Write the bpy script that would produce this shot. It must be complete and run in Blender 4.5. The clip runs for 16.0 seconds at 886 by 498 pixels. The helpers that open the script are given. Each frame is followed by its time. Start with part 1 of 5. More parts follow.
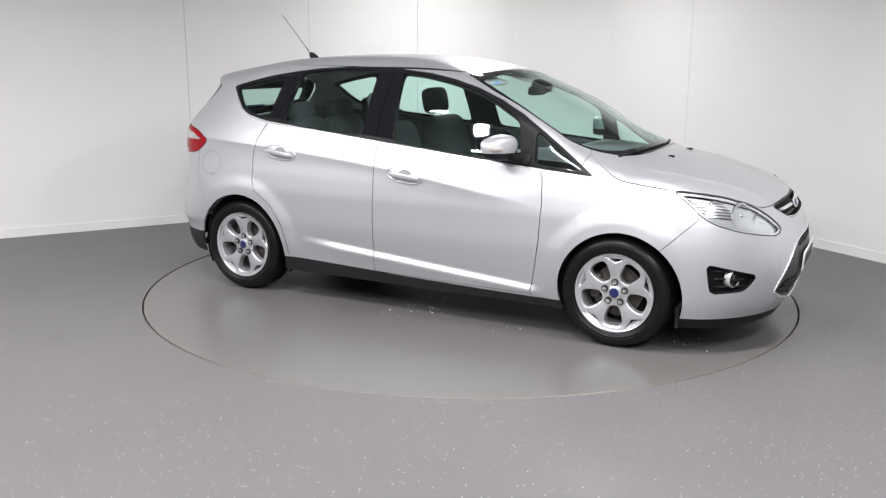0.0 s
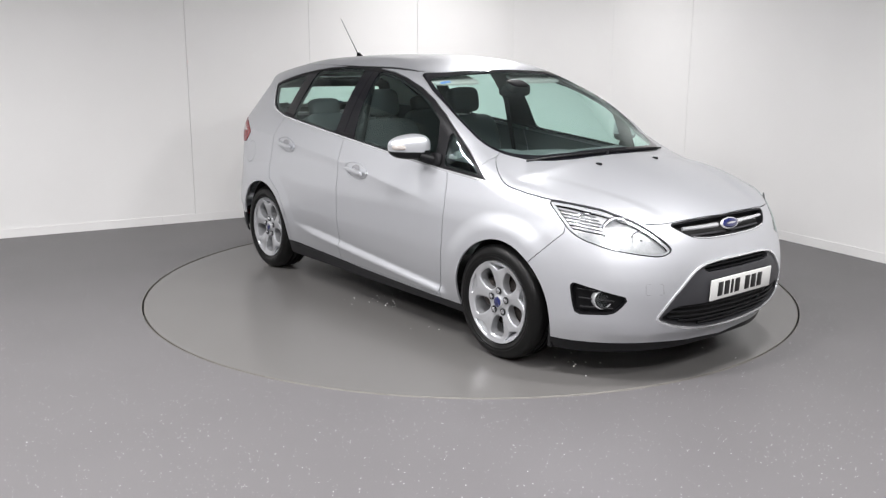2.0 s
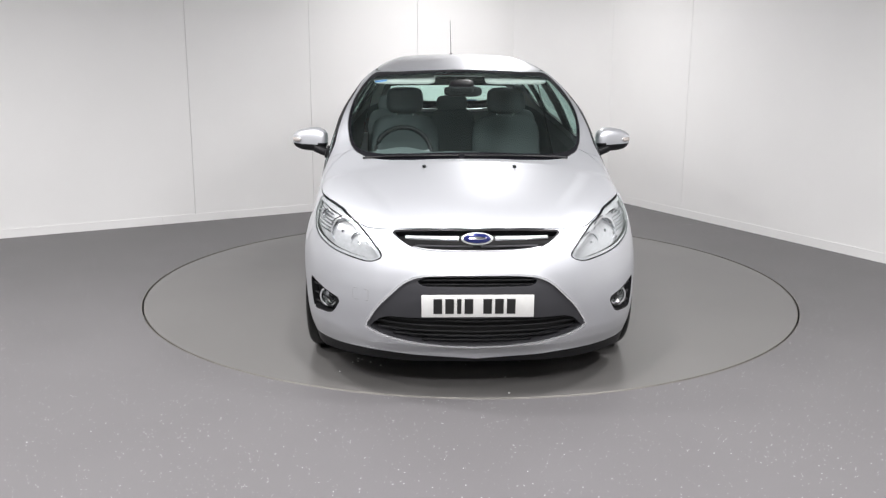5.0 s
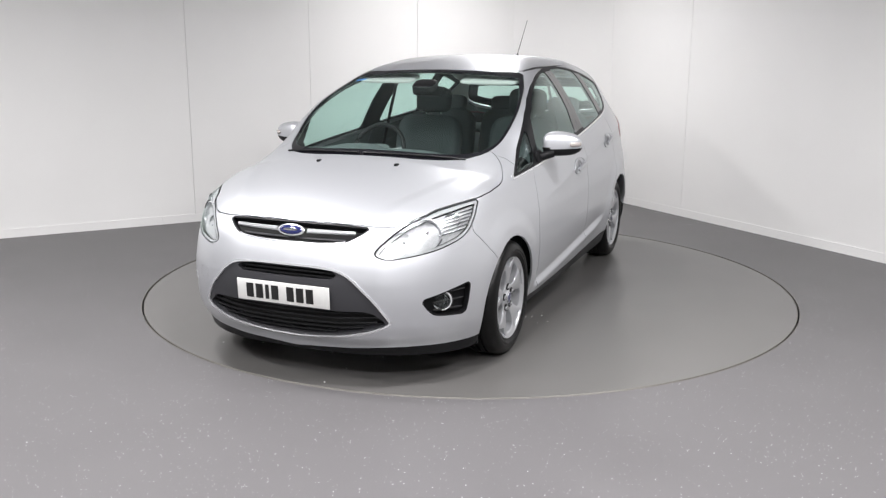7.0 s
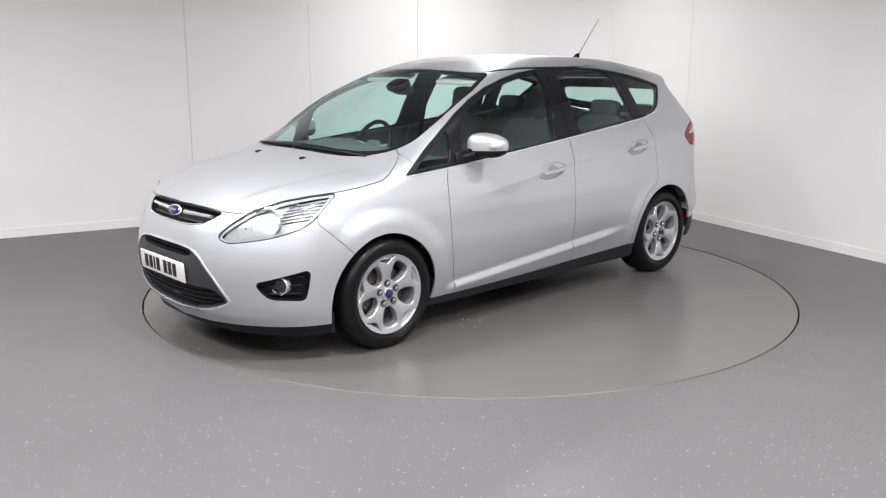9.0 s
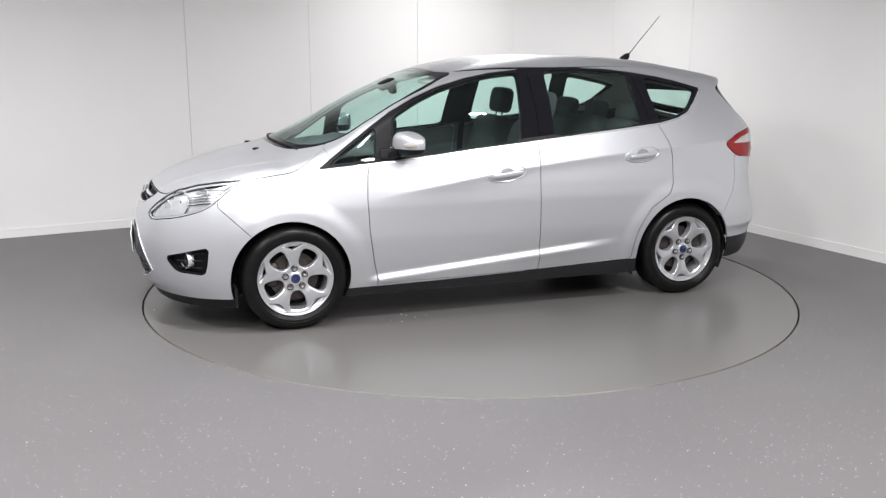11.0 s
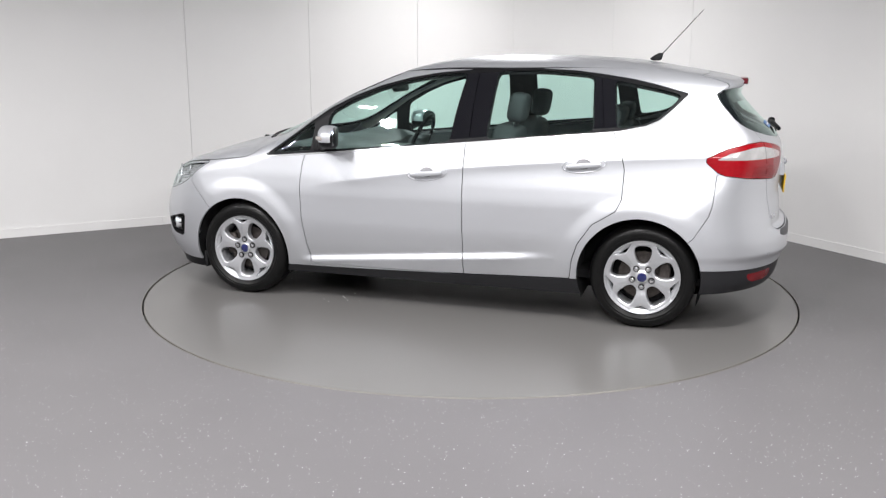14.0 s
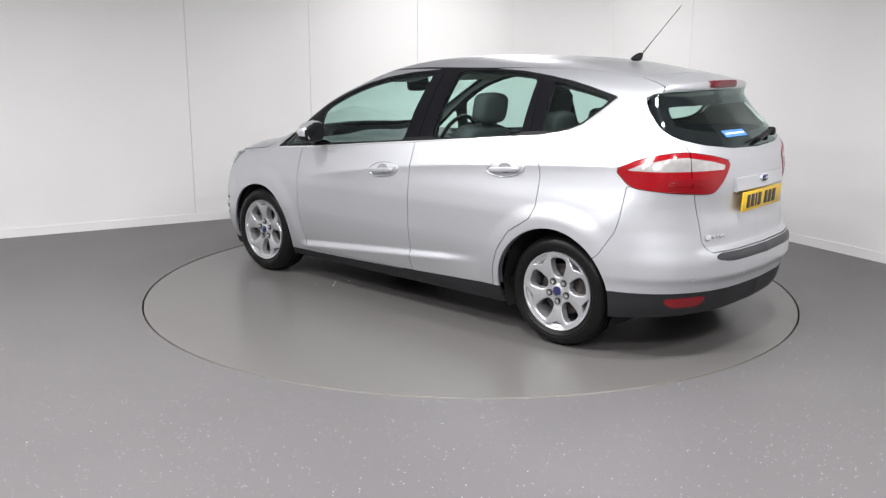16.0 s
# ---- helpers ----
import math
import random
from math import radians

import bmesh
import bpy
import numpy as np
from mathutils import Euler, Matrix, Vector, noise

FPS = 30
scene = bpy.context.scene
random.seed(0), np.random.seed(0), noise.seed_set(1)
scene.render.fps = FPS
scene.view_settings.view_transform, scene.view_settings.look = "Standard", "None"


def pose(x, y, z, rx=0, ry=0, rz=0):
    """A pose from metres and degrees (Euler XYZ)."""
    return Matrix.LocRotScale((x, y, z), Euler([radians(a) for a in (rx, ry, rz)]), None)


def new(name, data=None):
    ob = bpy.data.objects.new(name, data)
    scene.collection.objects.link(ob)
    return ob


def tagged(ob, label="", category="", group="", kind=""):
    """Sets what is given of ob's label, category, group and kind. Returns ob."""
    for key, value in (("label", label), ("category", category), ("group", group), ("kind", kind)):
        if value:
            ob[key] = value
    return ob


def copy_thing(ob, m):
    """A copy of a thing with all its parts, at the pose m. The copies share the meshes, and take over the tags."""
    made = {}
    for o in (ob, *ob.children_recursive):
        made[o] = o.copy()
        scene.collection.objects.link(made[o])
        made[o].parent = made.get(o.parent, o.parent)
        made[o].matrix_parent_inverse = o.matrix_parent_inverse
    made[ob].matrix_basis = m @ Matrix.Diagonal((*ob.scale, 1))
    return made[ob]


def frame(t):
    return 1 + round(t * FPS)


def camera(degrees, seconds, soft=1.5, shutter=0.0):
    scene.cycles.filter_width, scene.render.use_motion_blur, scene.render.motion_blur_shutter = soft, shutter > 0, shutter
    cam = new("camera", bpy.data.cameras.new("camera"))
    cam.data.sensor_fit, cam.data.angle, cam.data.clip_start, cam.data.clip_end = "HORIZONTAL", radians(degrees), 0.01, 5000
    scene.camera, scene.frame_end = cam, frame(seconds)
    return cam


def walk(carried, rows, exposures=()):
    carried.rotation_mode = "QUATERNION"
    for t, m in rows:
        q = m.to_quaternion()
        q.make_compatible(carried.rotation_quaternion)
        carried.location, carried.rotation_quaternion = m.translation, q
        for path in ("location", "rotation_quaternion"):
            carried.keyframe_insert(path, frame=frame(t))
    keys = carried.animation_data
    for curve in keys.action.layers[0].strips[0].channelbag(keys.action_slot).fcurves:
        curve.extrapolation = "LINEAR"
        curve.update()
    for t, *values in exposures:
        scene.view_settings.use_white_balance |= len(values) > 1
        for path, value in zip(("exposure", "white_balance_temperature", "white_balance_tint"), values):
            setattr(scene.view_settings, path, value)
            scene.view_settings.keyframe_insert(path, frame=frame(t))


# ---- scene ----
# ---------------------------------------------------------------- camera
cam = camera(53.4, 16.0, soft=1.3)
VIEW = pose(0, -6.183, 1.601, 90 - 12.44, 0, 1.66) @ pose(0, 0, 0, 0, 0, 0.19)
walk(cam, [(0.0, VIEW), (16.0, VIEW)], exposures=[(0.0, 0.0), (16.0, 0.0)])

# ---------------------------------------------------------------- light
world = bpy.data.worlds.new("dim_room_air")
world.use_nodes = True
world.node_tree.nodes["Background"].inputs[0].default_value = (0.9, 0.95, 1.0, 1)
world.node_tree.nodes["Background"].inputs[1].default_value = 0.05
scene.world = world

# ---------------------------------------------------------------- materials


def mat(name, base, rough=0.5, metal=0.0, coat=0.0, grain=0.0, scale=40.0, stain=0.0, bump=0.0, spec=0.5):
    """A Principled material with fine grain and broad stains in its colour, and a fine relief."""
    m = bpy.data.materials.new(name)
    m.use_nodes = True
    nt = m.node_tree
    b = nt.nodes["Principled BSDF"]
    b.inputs["Base Color"].default_value = (*base, 1)
    b.inputs["Roughness"].default_value = rough
    b.inputs["Metallic"].default_value = metal
    b.inputs["Specular IOR Level"].default_value = spec
    if coat:
        b.inputs["Coat Weight"].default_value = coat
        b.inputs["Coat Roughness"].default_value = 0.06
    if grain or stain or bump:
        co = nt.nodes.new("ShaderNodeTexCoord")
        fine, broad = nt.nodes.new("ShaderNodeTexNoise"), nt.nodes.new("ShaderNodeTexNoise")
        fine.inputs["Scale"].default_value, fine.inputs["Detail"].default_value = scale, 4
        broad.inputs["Scale"].default_value, broad.inputs["Detail"].default_value = 1.3, 3
        for n in (fine, broad):
            nt.links.new(co.outputs["Object"], n.inputs["Vector"])
        last = None
        for n, amount in ((fine, grain), (broad, stain)):
            if not amount:
                continue
            ramp = nt.nodes.new("ShaderNodeMapRange")
            ramp.inputs["From Min"].default_value, ramp.inputs["From Max"].default_value = 0.3, 0.7
            ramp.inputs["To Min"].default_value, ramp.inputs["To Max"].default_value = 1 - amount, 1 + amount
            nt.links.new(n.outputs["Fac"], ramp.inputs["Value"])
            mul = nt.nodes.new("ShaderNodeVectorMath")
            mul.operation = "MULTIPLY"
            if last is None:
                mul.inputs[0].default_value = base
            else:
                nt.links.new(last, mul.inputs[0])
            nt.links.new(ramp.outputs["Result"], mul.inputs[1])
            last = mul.outputs["Vector"]
        if last is not None:
            nt.links.new(last, b.inputs["Base Color"])
        if bump:
            bp = nt.nodes.new("ShaderNodeBump")
            bp.inputs["Strength"].default_value, bp.inputs["Distance"].default_value = bump, 0.002
            nt.links.new(fine.outputs["Fac"], bp.inputs["Height"])
            nt.links.new(bp.outputs["Normal"], b.inputs["Normal"])
    return m


def glass(name, tint, gloss=1.0, haze=0.0):
    """A thin pane: tinted see-through with a mirror gloss that grows towards grazing."""
    m = bpy.data.materials.new(name)
    m.use_nodes = True
    nt = m.node_tree
    nt.nodes.remove(nt.nodes["Principled BSDF"])
    clear, shine, mix, fres = (nt.nodes.new("ShaderNode" + n) for n in ("BsdfTransparent", "BsdfGlossy", "MixShader", "LayerWeight"))
    clear.inputs["Color"].default_value = (*tint, 1)
    shine.inputs["Roughness"].default_value = 0.01 + haze
    shine.inputs["Color"].default_value = (gloss * 0.88, gloss, gloss * 0.97, 1)
    fres.inputs["Blend"].default_value = 0.5
    power = nt.nodes.new("ShaderNodeMath")
    power.operation, power.inputs[1].default_value = "POWER", 5.0
    nt.links.new(fres.outputs["Facing"], power.inputs[0])
    span = nt.nodes.new("ShaderNodeMapRange")
    span.inputs["To Min"].default_value = 0.075
    nt.links.new(power.outputs[0], span.inputs["Value"])
    nt.links.new(span.outputs["Result"], mix.inputs[0])
    nt.links.new(clear.outputs[0], mix.inputs[1])
    nt.links.new(shine.outputs[0], mix.inputs[2])
    nt.links.new(mix.outputs[0], nt.nodes["Material Output"].inputs["Surface"])
    return m


def lamp_glow(name, colour, strength):
    m = bpy.data.materials.new(name)
    m.use_nodes = True
    b = m.node_tree.nodes["Principled BSDF"]
    b.inputs["Emission Color"].default_value = (*colour, 1)
    b.inputs["Emission Strength"].default_value = strength
    return m


def speckled_floor(name, base, flecks, rough):
    """Grey safety flooring: fine grain, faint broad smears and small pale flecks."""
    m = mat(name, base, rough, grain=0.10, scale=220, stain=0.03 if flecks else 0.012, bump=0.12 if flecks else 0.0)
    nt = m.node_tree
    b = nt.nodes["Principled BSDF"]
    co = next(n for n in nt.nodes if n.type == "TEX_COORD")
    under = b.inputs["Base Color"].links[0].from_socket
    for scale, size, share in () if not flecks else ((42.0, 0.108, 0.34), (72.0, 0.125, 0.30)):
        vor = nt.nodes.new("ShaderNodeTexVoronoi")
        vor.inputs["Scale"].default_value = scale
        nt.links.new(co.outputs["Object"], vor.inputs["Vector"])
        near = nt.nodes.new("ShaderNodeMath")
        near.operation = "LESS_THAN"
        nt.links.new(vor.outputs["Distance"], near.inputs[0])
        near.inputs[1].default_value = size
        pick = nt.nodes.new("ShaderNodeMath")
        pick.operation = "GREATER_THAN"
        nt.links.new(vor.outputs["Color"], pick.inputs[0])
        pick.inputs[1].default_value = 1 - share * flecks
        both = nt.nodes.new("ShaderNodeMath")
        both.operation = "MULTIPLY"
        nt.links.new(near.outputs[0], both.inputs[0])
        nt.links.new(pick.outputs[0], both.inputs[1])
        mix = nt.nodes.new("ShaderNodeMix")
        mix.data_type = "RGBA"
        nt.links.new(both.outputs[0], mix.inputs["Factor"])
        nt.links.new(under, mix.inputs["A"])
        mix.inputs["B"].default_value = (0.70, 0.69, 0.695, 1)
        under = mix.outputs["Result"]
    nt.links.new(under, b.inputs["Base Color"])
    # scuffs vary the sheen
    smear = nt.nodes.new("ShaderNodeTexNoise")
    smear.inputs["Scale"].default_value = 2.2
    nt.links.new(co.outputs["Object"], smear.inputs["Vector"])
    span = nt.nodes.new("ShaderNodeMapRange")
    span.inputs["To Min"].default_value, span.inputs["To Max"].default_value = rough - 0.03, rough + 0.03
    nt.links.new(smear.outputs["Fac"], span.inputs["Value"])
    nt.links.new(span.outputs["Result"], b.inputs["Roughness"])
    return m


WALL = mat("white_wall_paint", (0.835, 0.83, 0.82), 0.55, grain=0.01, scale=300, stain=0.015, bump=0.04)
CEIL = mat("grey_ceiling_tile", (0.42, 0.42, 0.425), 0.9, grain=0.05, scale=120, bump=0.2)
FLOOR = speckled_floor("grey_safety_flooring", (0.118, 0.1135, 0.1165), 1.0, 0.46)
PLATE = speckled_floor("worn_grey_turntable", (0.122, 0.1180, 0.1145), 0, 0.29)
EDGE = mat("pale_metal_edging", (0.20, 0.19, 0.175), 0.5, 0.5, grain=0.1)
PIT = mat("dark_pit", (0.01, 0.01, 0.01), 0.9)
PAINT = mat("silver_metallic_paint", (0.600, 0.612, 0.640), 0.45, 0.76, 0.50, grain=0.035, scale=900, stain=0.008)
BLACK = mat("black_plastic", (0.009, 0.009, 0.010), 0.42, spec=0.16, grain=0.15, scale=500, bump=0.15)
CHARCOAL = mat("charcoal_plastic", (0.036, 0.036, 0.040), 0.42, spec=0.35, grain=0.1, scale=500, bump=0.1)
SILLGREY = mat("dark_sill_plastic", (0.019, 0.019, 0.021), 0.45, spec=0.25, grain=0.1, scale=500, bump=0.1)
GLOSS = mat("gloss_black_trim", (0.006, 0.006, 0.008), 0.05)
# mid-grey for shade painted into the handle hollows, and for the towing-eye lid's seam
SHADE_AND_SEAM_GREY = mat("hollow_shade_and_seam_grey", (0.24, 0.24, 0.25), 0.5)
DARKWALL = mat("dark_grey_wall_paint", (0.34, 0.34, 0.345), 0.8, grain=0.02, scale=200, stain=0.03)
CHROME = mat("chrome", (0.82, 0.83, 0.85), 0.09, 1.0)
SATIN = mat("satin_bright_trim", (0.80, 0.81, 0.83), 0.24, 0.7)
ALLOY = mat("silver_alloy", (0.58, 0.59, 0.61), 0.33, 0.72, 0.3, grain=0.03, scale=400)
IRON = mat("brake_iron", (0.075, 0.065, 0.06), 0.5, 0.8, grain=0.25, scale=60)
RUBBER = mat("tyre_rubber", (0.006, 0.006, 0.006), 0.36, spec=0.2, grain=0.2, scale=80, bump=0.25)
LINER = mat("wheel_arch_felt", (0.008, 0.008, 0.009), 0.95)
GLASS = glass("green_tinted_glass", (0.80, 0.975, 0.925))
DARKGLASS = glass("dark_tinted_glass", (0.76, 0.91, 0.86))
LENS = glass("clear_lamp_lens", (0.96, 0.97, 0.98))
LAMPBOWL = mat("lamp_reflector", (0.66, 0.67, 0.68), 0.13, 1.0)
LAMPCASE = mat("lamp_housing", (0.70, 0.71, 0.72), 0.24, 0.62, grain=0.12, scale=60, bump=0.5)
RED = mat("red_lamp_lens", (0.235, 0.003, 0.007), 0.16, grain=0.12, scale=150)
HIGHRED = mat("smoked_red_lens", (0.10, 0.008, 0.014), 0.15)
DEEPRED = mat("dark_red_lens", (0.17, 0.005, 0.009), 0.12)
WHITELENS = mat("milky_lamp_lens", (0.50, 0.49, 0.485), 0.16, 0.45, coat=1.0, grain=0.10, scale=28)
CLOTH = mat("dark_seat_cloth", (0.048, 0.058, 0.060), 0.9, grain=0.3, scale=350, bump=0.3)
DASH = mat("dark_dashboard_plastic", (0.105, 0.120, 0.122), 0.6, grain=0.2, scale=300, bump=0.2)
PALE = mat("pale_headlining", (0.55, 0.55, 0.53), 0.9, grain=0.05, scale=300)
BLUE = mat("blue_enamel", (0.008, 0.013, 0.085), 0.15, coat=1.0)
STICKER = mat("blue_sticker", (0.06, 0.20, 0.46), 0.4)
PLATEWHITE = mat("white_reflective_plate", (0.72, 0.72, 0.70), 0.35, grain=0.03)
PLATEYELLOW = mat("yellow_reflective_plate", (0.72, 0.46, 0.02), 0.35, grain=0.03)
INK = mat("black_print", (0.01, 0.01, 0.01), 0.4)
INDICATOR = mat("smoky_indicator_lens", (0.50, 0.46, 0.43), 0.14, 0.3, coat=1.0, grain=0.15, scale=200)
MIRROR = mat("mirror_glass", (0.75, 0.78, 0.80), 0.02, 1.0)
# near-white base paints the sparkle on the drops; lamp reflections alone are too small
WATER = mat("water_drop_glint", (0.75, 0.75, 0.75), 0.03, coat=1.0)
PANEL = lamp_glow("ceiling_panel_light", (1.0, 0.985, 0.995), 338.0)
# ---------------------------------------------------------------- car body surface
# car space: x ahead, y to its left, z up, origin on the floor midway between the axles


def crv(v, *knots):
    """A smooth curve through (v, value) knots, flat beyond its ends, with no overshoot."""
    k = np.array(sorted(knots), float)
    X, V = k[:, 0], k[:, 1]
    h = np.diff(X)
    d = np.diff(V) / h
    m = np.zeros(len(X))
    m[0], m[-1] = d[0], d[-1]
    same = d[:-1] * d[1:] > 0
    w1, w2 = 2 * h[1:] + h[:-1], h[1:] + 2 * h[:-1]
    with np.errstate(divide="ignore", invalid="ignore"):
        m[1:-1] = np.where(same, (w1 + w2) / (w1 / d[:-1] + w2 / d[1:]), 0)
    v = np.clip(np.asarray(v, float), X[0], X[-1])
    i = np.clip(np.searchsorted(X, v, side="right") - 1, 0, len(X) - 2)
    t = (v - X[i]) / h[i]
    return ((1 + 2 * t) * (1 - t) ** 2 * V[i] + t * (1 - t) ** 2 * h[i] * m[i]
            + t * t * (3 - 2 * t) * V[i + 1] + t * t * (t - 1) * h[i] * m[i + 1])


def smax(a, b, k):
    h = np.maximum(k - np.abs(a - b), 0) / k
    return np.maximum(a, b) + h * h * k / 4


def ease(v, a, b):
    t = np.clip((v - a) / (b - a), 0, 1)
    return t * t * (3 - 2 * t)


HUB_F, HUB_R, HUB_Z = 1.324, -1.324, 0.312
ARCHES = ((1.345, 0.305, 0.352), (-1.300, 0.310, 0.362))  # wheel openings: x, z, radius


def top_line(x):
    return crv(x, (2.40, 0.40), (2.30, 0.56), (2.20, 0.705), (2.10, 0.80), (1.93, 0.89), (1.68, 0.968), (1.44, 1.030), (1.36, 1.05),
               (1.27, 1.088), (1.10, 1.165), (0.876, 1.280), (0.65, 1.382), (0.479, 1.452), (0.30, 1.517), (0.085, 1.567), (-0.11, 1.592),
               (-0.39, 1.604), (-0.70, 1.602), (-1.10, 1.583), (-1.49, 1.528), (-1.69, 1.495), (-1.84, 1.462), (-2.2, 1.40))


def top(x, y):
    crown = crv(x, (2.2, 0.20), (1.6, 0.15), (1.40, 0.17), (1.2, 0.21), (1.0, 0.23), (0.85, 0.185), (0.6, 0.13), (0.45, 0.125), (0.2, 0.11), (-0.4, 0.10), (-1.4, 0.11), (-1.9, 0.14))
    z = top_line(x) - crown * y * y
    # raised flanks of the bonnet
    rib = ease(x, 1.30, 1.45) * ease(-x, -2.12, -1.9)
    yr = 0.40 + 0.22 * ease(-x, -2.1, -1.35)
    return z + 0.012 * rib * ease(np.abs(y), yr - 0.05, yr + 0.05) * (1 - ease(np.abs(y), yr + 0.1, yr + 0.3))


def side(x, z):
    y = crv(z, (0.10, 0.80), (0.18, 0.835), (0.25, 0.858), (0.32, 0.872), (0.42, 0.886), (0.55, 0.896), (0.70, 0.896), (0.80, 0.886), (0.92, 0.860),
            (1.00, 0.840), (1.08, 0.815), (1.20, 0.757), (1.30, 0.700), (1.40, 0.634), (1.47, 0.578), (1.55, 0.49), (1.62, 0.38))
    taper = crv(x, (2.2, 0.17), (1.9, 0.125), (1.6, 0.075), (1.15, 0.030), (0.8, 0.010), (0.4, 0.0), (-0.6, 0.0), (-1.2, 0.015), (-1.6, 0.055), (-1.9, 0.10), (-2.2, 0.16))
    y = y - taper * (0.35 + 0.65 * ease(z, 0.5, 0.9))
    y = y - 0.010 * ((x + 0.1) / 1.2) ** 2 * (1 - ease(np.abs(x), 1.0, 1.6)) - 0.0
    # rear pillars drawn in towards the tailgate
    y = y - 0.026 * ease(-x, 1.40, 1.95) * ease(z, 0.98, 1.22)
    # fuller front pillars
    y = y + 0.034 * ease(z, 1.08, 1.30) * ease(x, -0.55, 0.30)
    # crease under the window line, rising to the tail lamp
    zl = crv(x, (0.95, 0.745), (0.80, 0.771), (-0.21, 0.923), (-1.0, 0.995), (-1.65, 1.035))
    d = z - zl
    on = ease(-x, -0.95, -0.25) * ease(x, -2.0, -1.75)
    d, far = np.sqrt(d * d + 0.004 ** 2) - 0.004, d
    y = y + 0.017 * on * np.where(far > 0, np.exp(-d / 0.12), np.exp(-d / 0.055))
    # fold low on the doors: drawn in above the line, a ledge that flares out below it
    zl = crv(x, (0.90, 0.296), (0.82, 0.304), (-0.79, 0.444))
    d = zl - z
    on = ease(-x, -0.92, -0.80) * ease(x, -0.85, -0.45)
    y = y + on * (np.where(d < 0, -0.012 * np.exp(d / 0.075), -0.012) + 0.024 * ease(d, -0.004, 0.046) * np.exp(-np.maximum(d - 0.046, 0) / 0.10))
    for cx, cz, cr in ARCHES:
        r = np.hypot(x - cx, z - cz)
        y = y + 0.014 * (1 - ease(r, cr + 0.04, cr + 0.15)) * ease(z, 0.15, 0.40)
    return y


def nose(y, z):
    x = crv(z, (0.10, 2.09), (0.20, 2.13), (0.27, 2.185), (0.33, 2.212), (0.46, 2.228), (0.52, 2.224), (0.60, 2.208), (0.70, 2.172), (0.78, 2.135), (0.9, 2.08))
    return x - crv(np.abs(y), (0, 0), (0.26, 0.012), (0.46, 0.065), (0.6, 0.145), (0.70, 0.235), (0.76, 0.315), (0.82, 0.43), (0.86, 0.56), (0.92, 0.85))


def tail(y, z):
    x = crv(z, (0.10, -2.0), (0.22, -2.06), (0.30, -2.110), (0.42, -2.138), (0.465, -2.166), (0.55, -2.165), (0.585, -2.15), (0.615, -2.105), (0.70, -2.10), (0.80, -2.085),
            (0.95, -2.095), (1.06, -2.085), (1.12, -2.055), (1.25, -1.925), (1.37, -1.822), (1.44, -1.79), (1.52, -1.75))
    plain = crv(z, (0.10, -2.0), (0.22, -2.06), (0.30, -2.110), (0.42, -2.132), (0.465, -2.158), (0.52, -2.155), (0.62, -2.13), (0.72, -2.105), (0.85, -2.09), (1.0, -2.09))
    x = np.where(z < 0.95, x + (plain - x) * ease(np.abs(y), 0.44, 0.62), x)
    lip = ease(z, 1.385, 1.45) * (1 - ease(np.abs(y), 0.50, 0.60))
    x = x - 0.055 * lip - 0.03 * ease(z, 1.43, 1.5) * (1 - ease(np.abs(y), 0.50, 0.60))
    return x + crv(np.abs(y), (0, 0), (0.3, 0.02), (0.5, 0.07), (0.65, 0.15), (0.75, 0.245), (0.82, 0.36), (0.87, 0.52), (0.92, 0.8))


def shell(x, y, z):
    """Below zero inside the body."""
    y = np.abs(y)
    f = smax(y - side(x, z), (z - top(x, y)) * 0.9, 0.07)
    return smax(smax(f, (x - nose(y, z)) * 0.9, 0.05), (tail(y, z) - x) * 0.9, 0.04)


def drape(step):
    """The left half of the body as a fine net of triangles: a box of cells pushed out to the body's surface."""
    xs = np.arange(-2.2, 2.26, step)
    ys = np.arange(0, 0.93, step)
    zs = np.concatenate([np.arange(0.145, 1.10, step * 0.6), np.arange(1.10, 1.64, step)])
    X, Y, Z = xs[-1], ys[-1], zs[-1]
    keys, verts, tris = {}, [], []

    def sheet(n, m, at):
        ids = np.empty((n, m), int)
        for i in range(n):
            for j in range(m):
                p = at(i, j)
                k = (round(p[0] * 1e4), round(p[1] * 1e4), round(p[2] * 1e4))
                if k not in keys:
                    keys[k] = len(verts)
                    verts.append(p)
                ids[i, j] = keys[k]
        a, b, c, d = ids[:-1, :-1].ravel(), ids[1:, :-1].ravel(), ids[1:, 1:].ravel(), ids[:-1, 1:].ravel()
        tris.append(np.stack([a, b, c], 1))
        tris.append(np.stack([a, c, d], 1))

    sheet(len(xs), len(ys), lambda i, j: (xs[i], ys[j], Z))
    sheet(len(zs), len(xs), lambda i, j: (xs[j], Y, zs[i]))
    sheet(len(ys), len(zs), lambda i, j: (X, ys[i], zs[j]))
    sheet(len(zs), len(ys), lambda i, j: (xs[0], ys[j], zs[i]))
    v = np.array(verts)
    s = np.empty_like(v)
    s[:, 0] = np.clip(v[:, 0], -1.62, 1.72)
    s[:, 1] = np.clip(v[:, 1], 0, 0.42)
    s[:, 2] = np.clip(v[:, 2], 0, np.minimum(1.0, top_line(s[:, 0]) - 0.30))
    way = v - s
    way /= np.linalg.norm(way, axis=1)[:, None]
    lo, hi = np.zeros(len(v)), np.full(len(v), 1.3)
    for _ in range(26):
        mid = (lo + hi) / 2
        p = s + mid[:, None] * way
        inside = shell(p[:, 0], p[:, 1], p[:, 2]) < 0
        lo, hi = np.where(inside, mid, lo), np.where(inside, hi, mid)
    return s + lo[:, None] * way, np.concatenate(tris)

# ---------------------------------------------------------------- mesh helpers


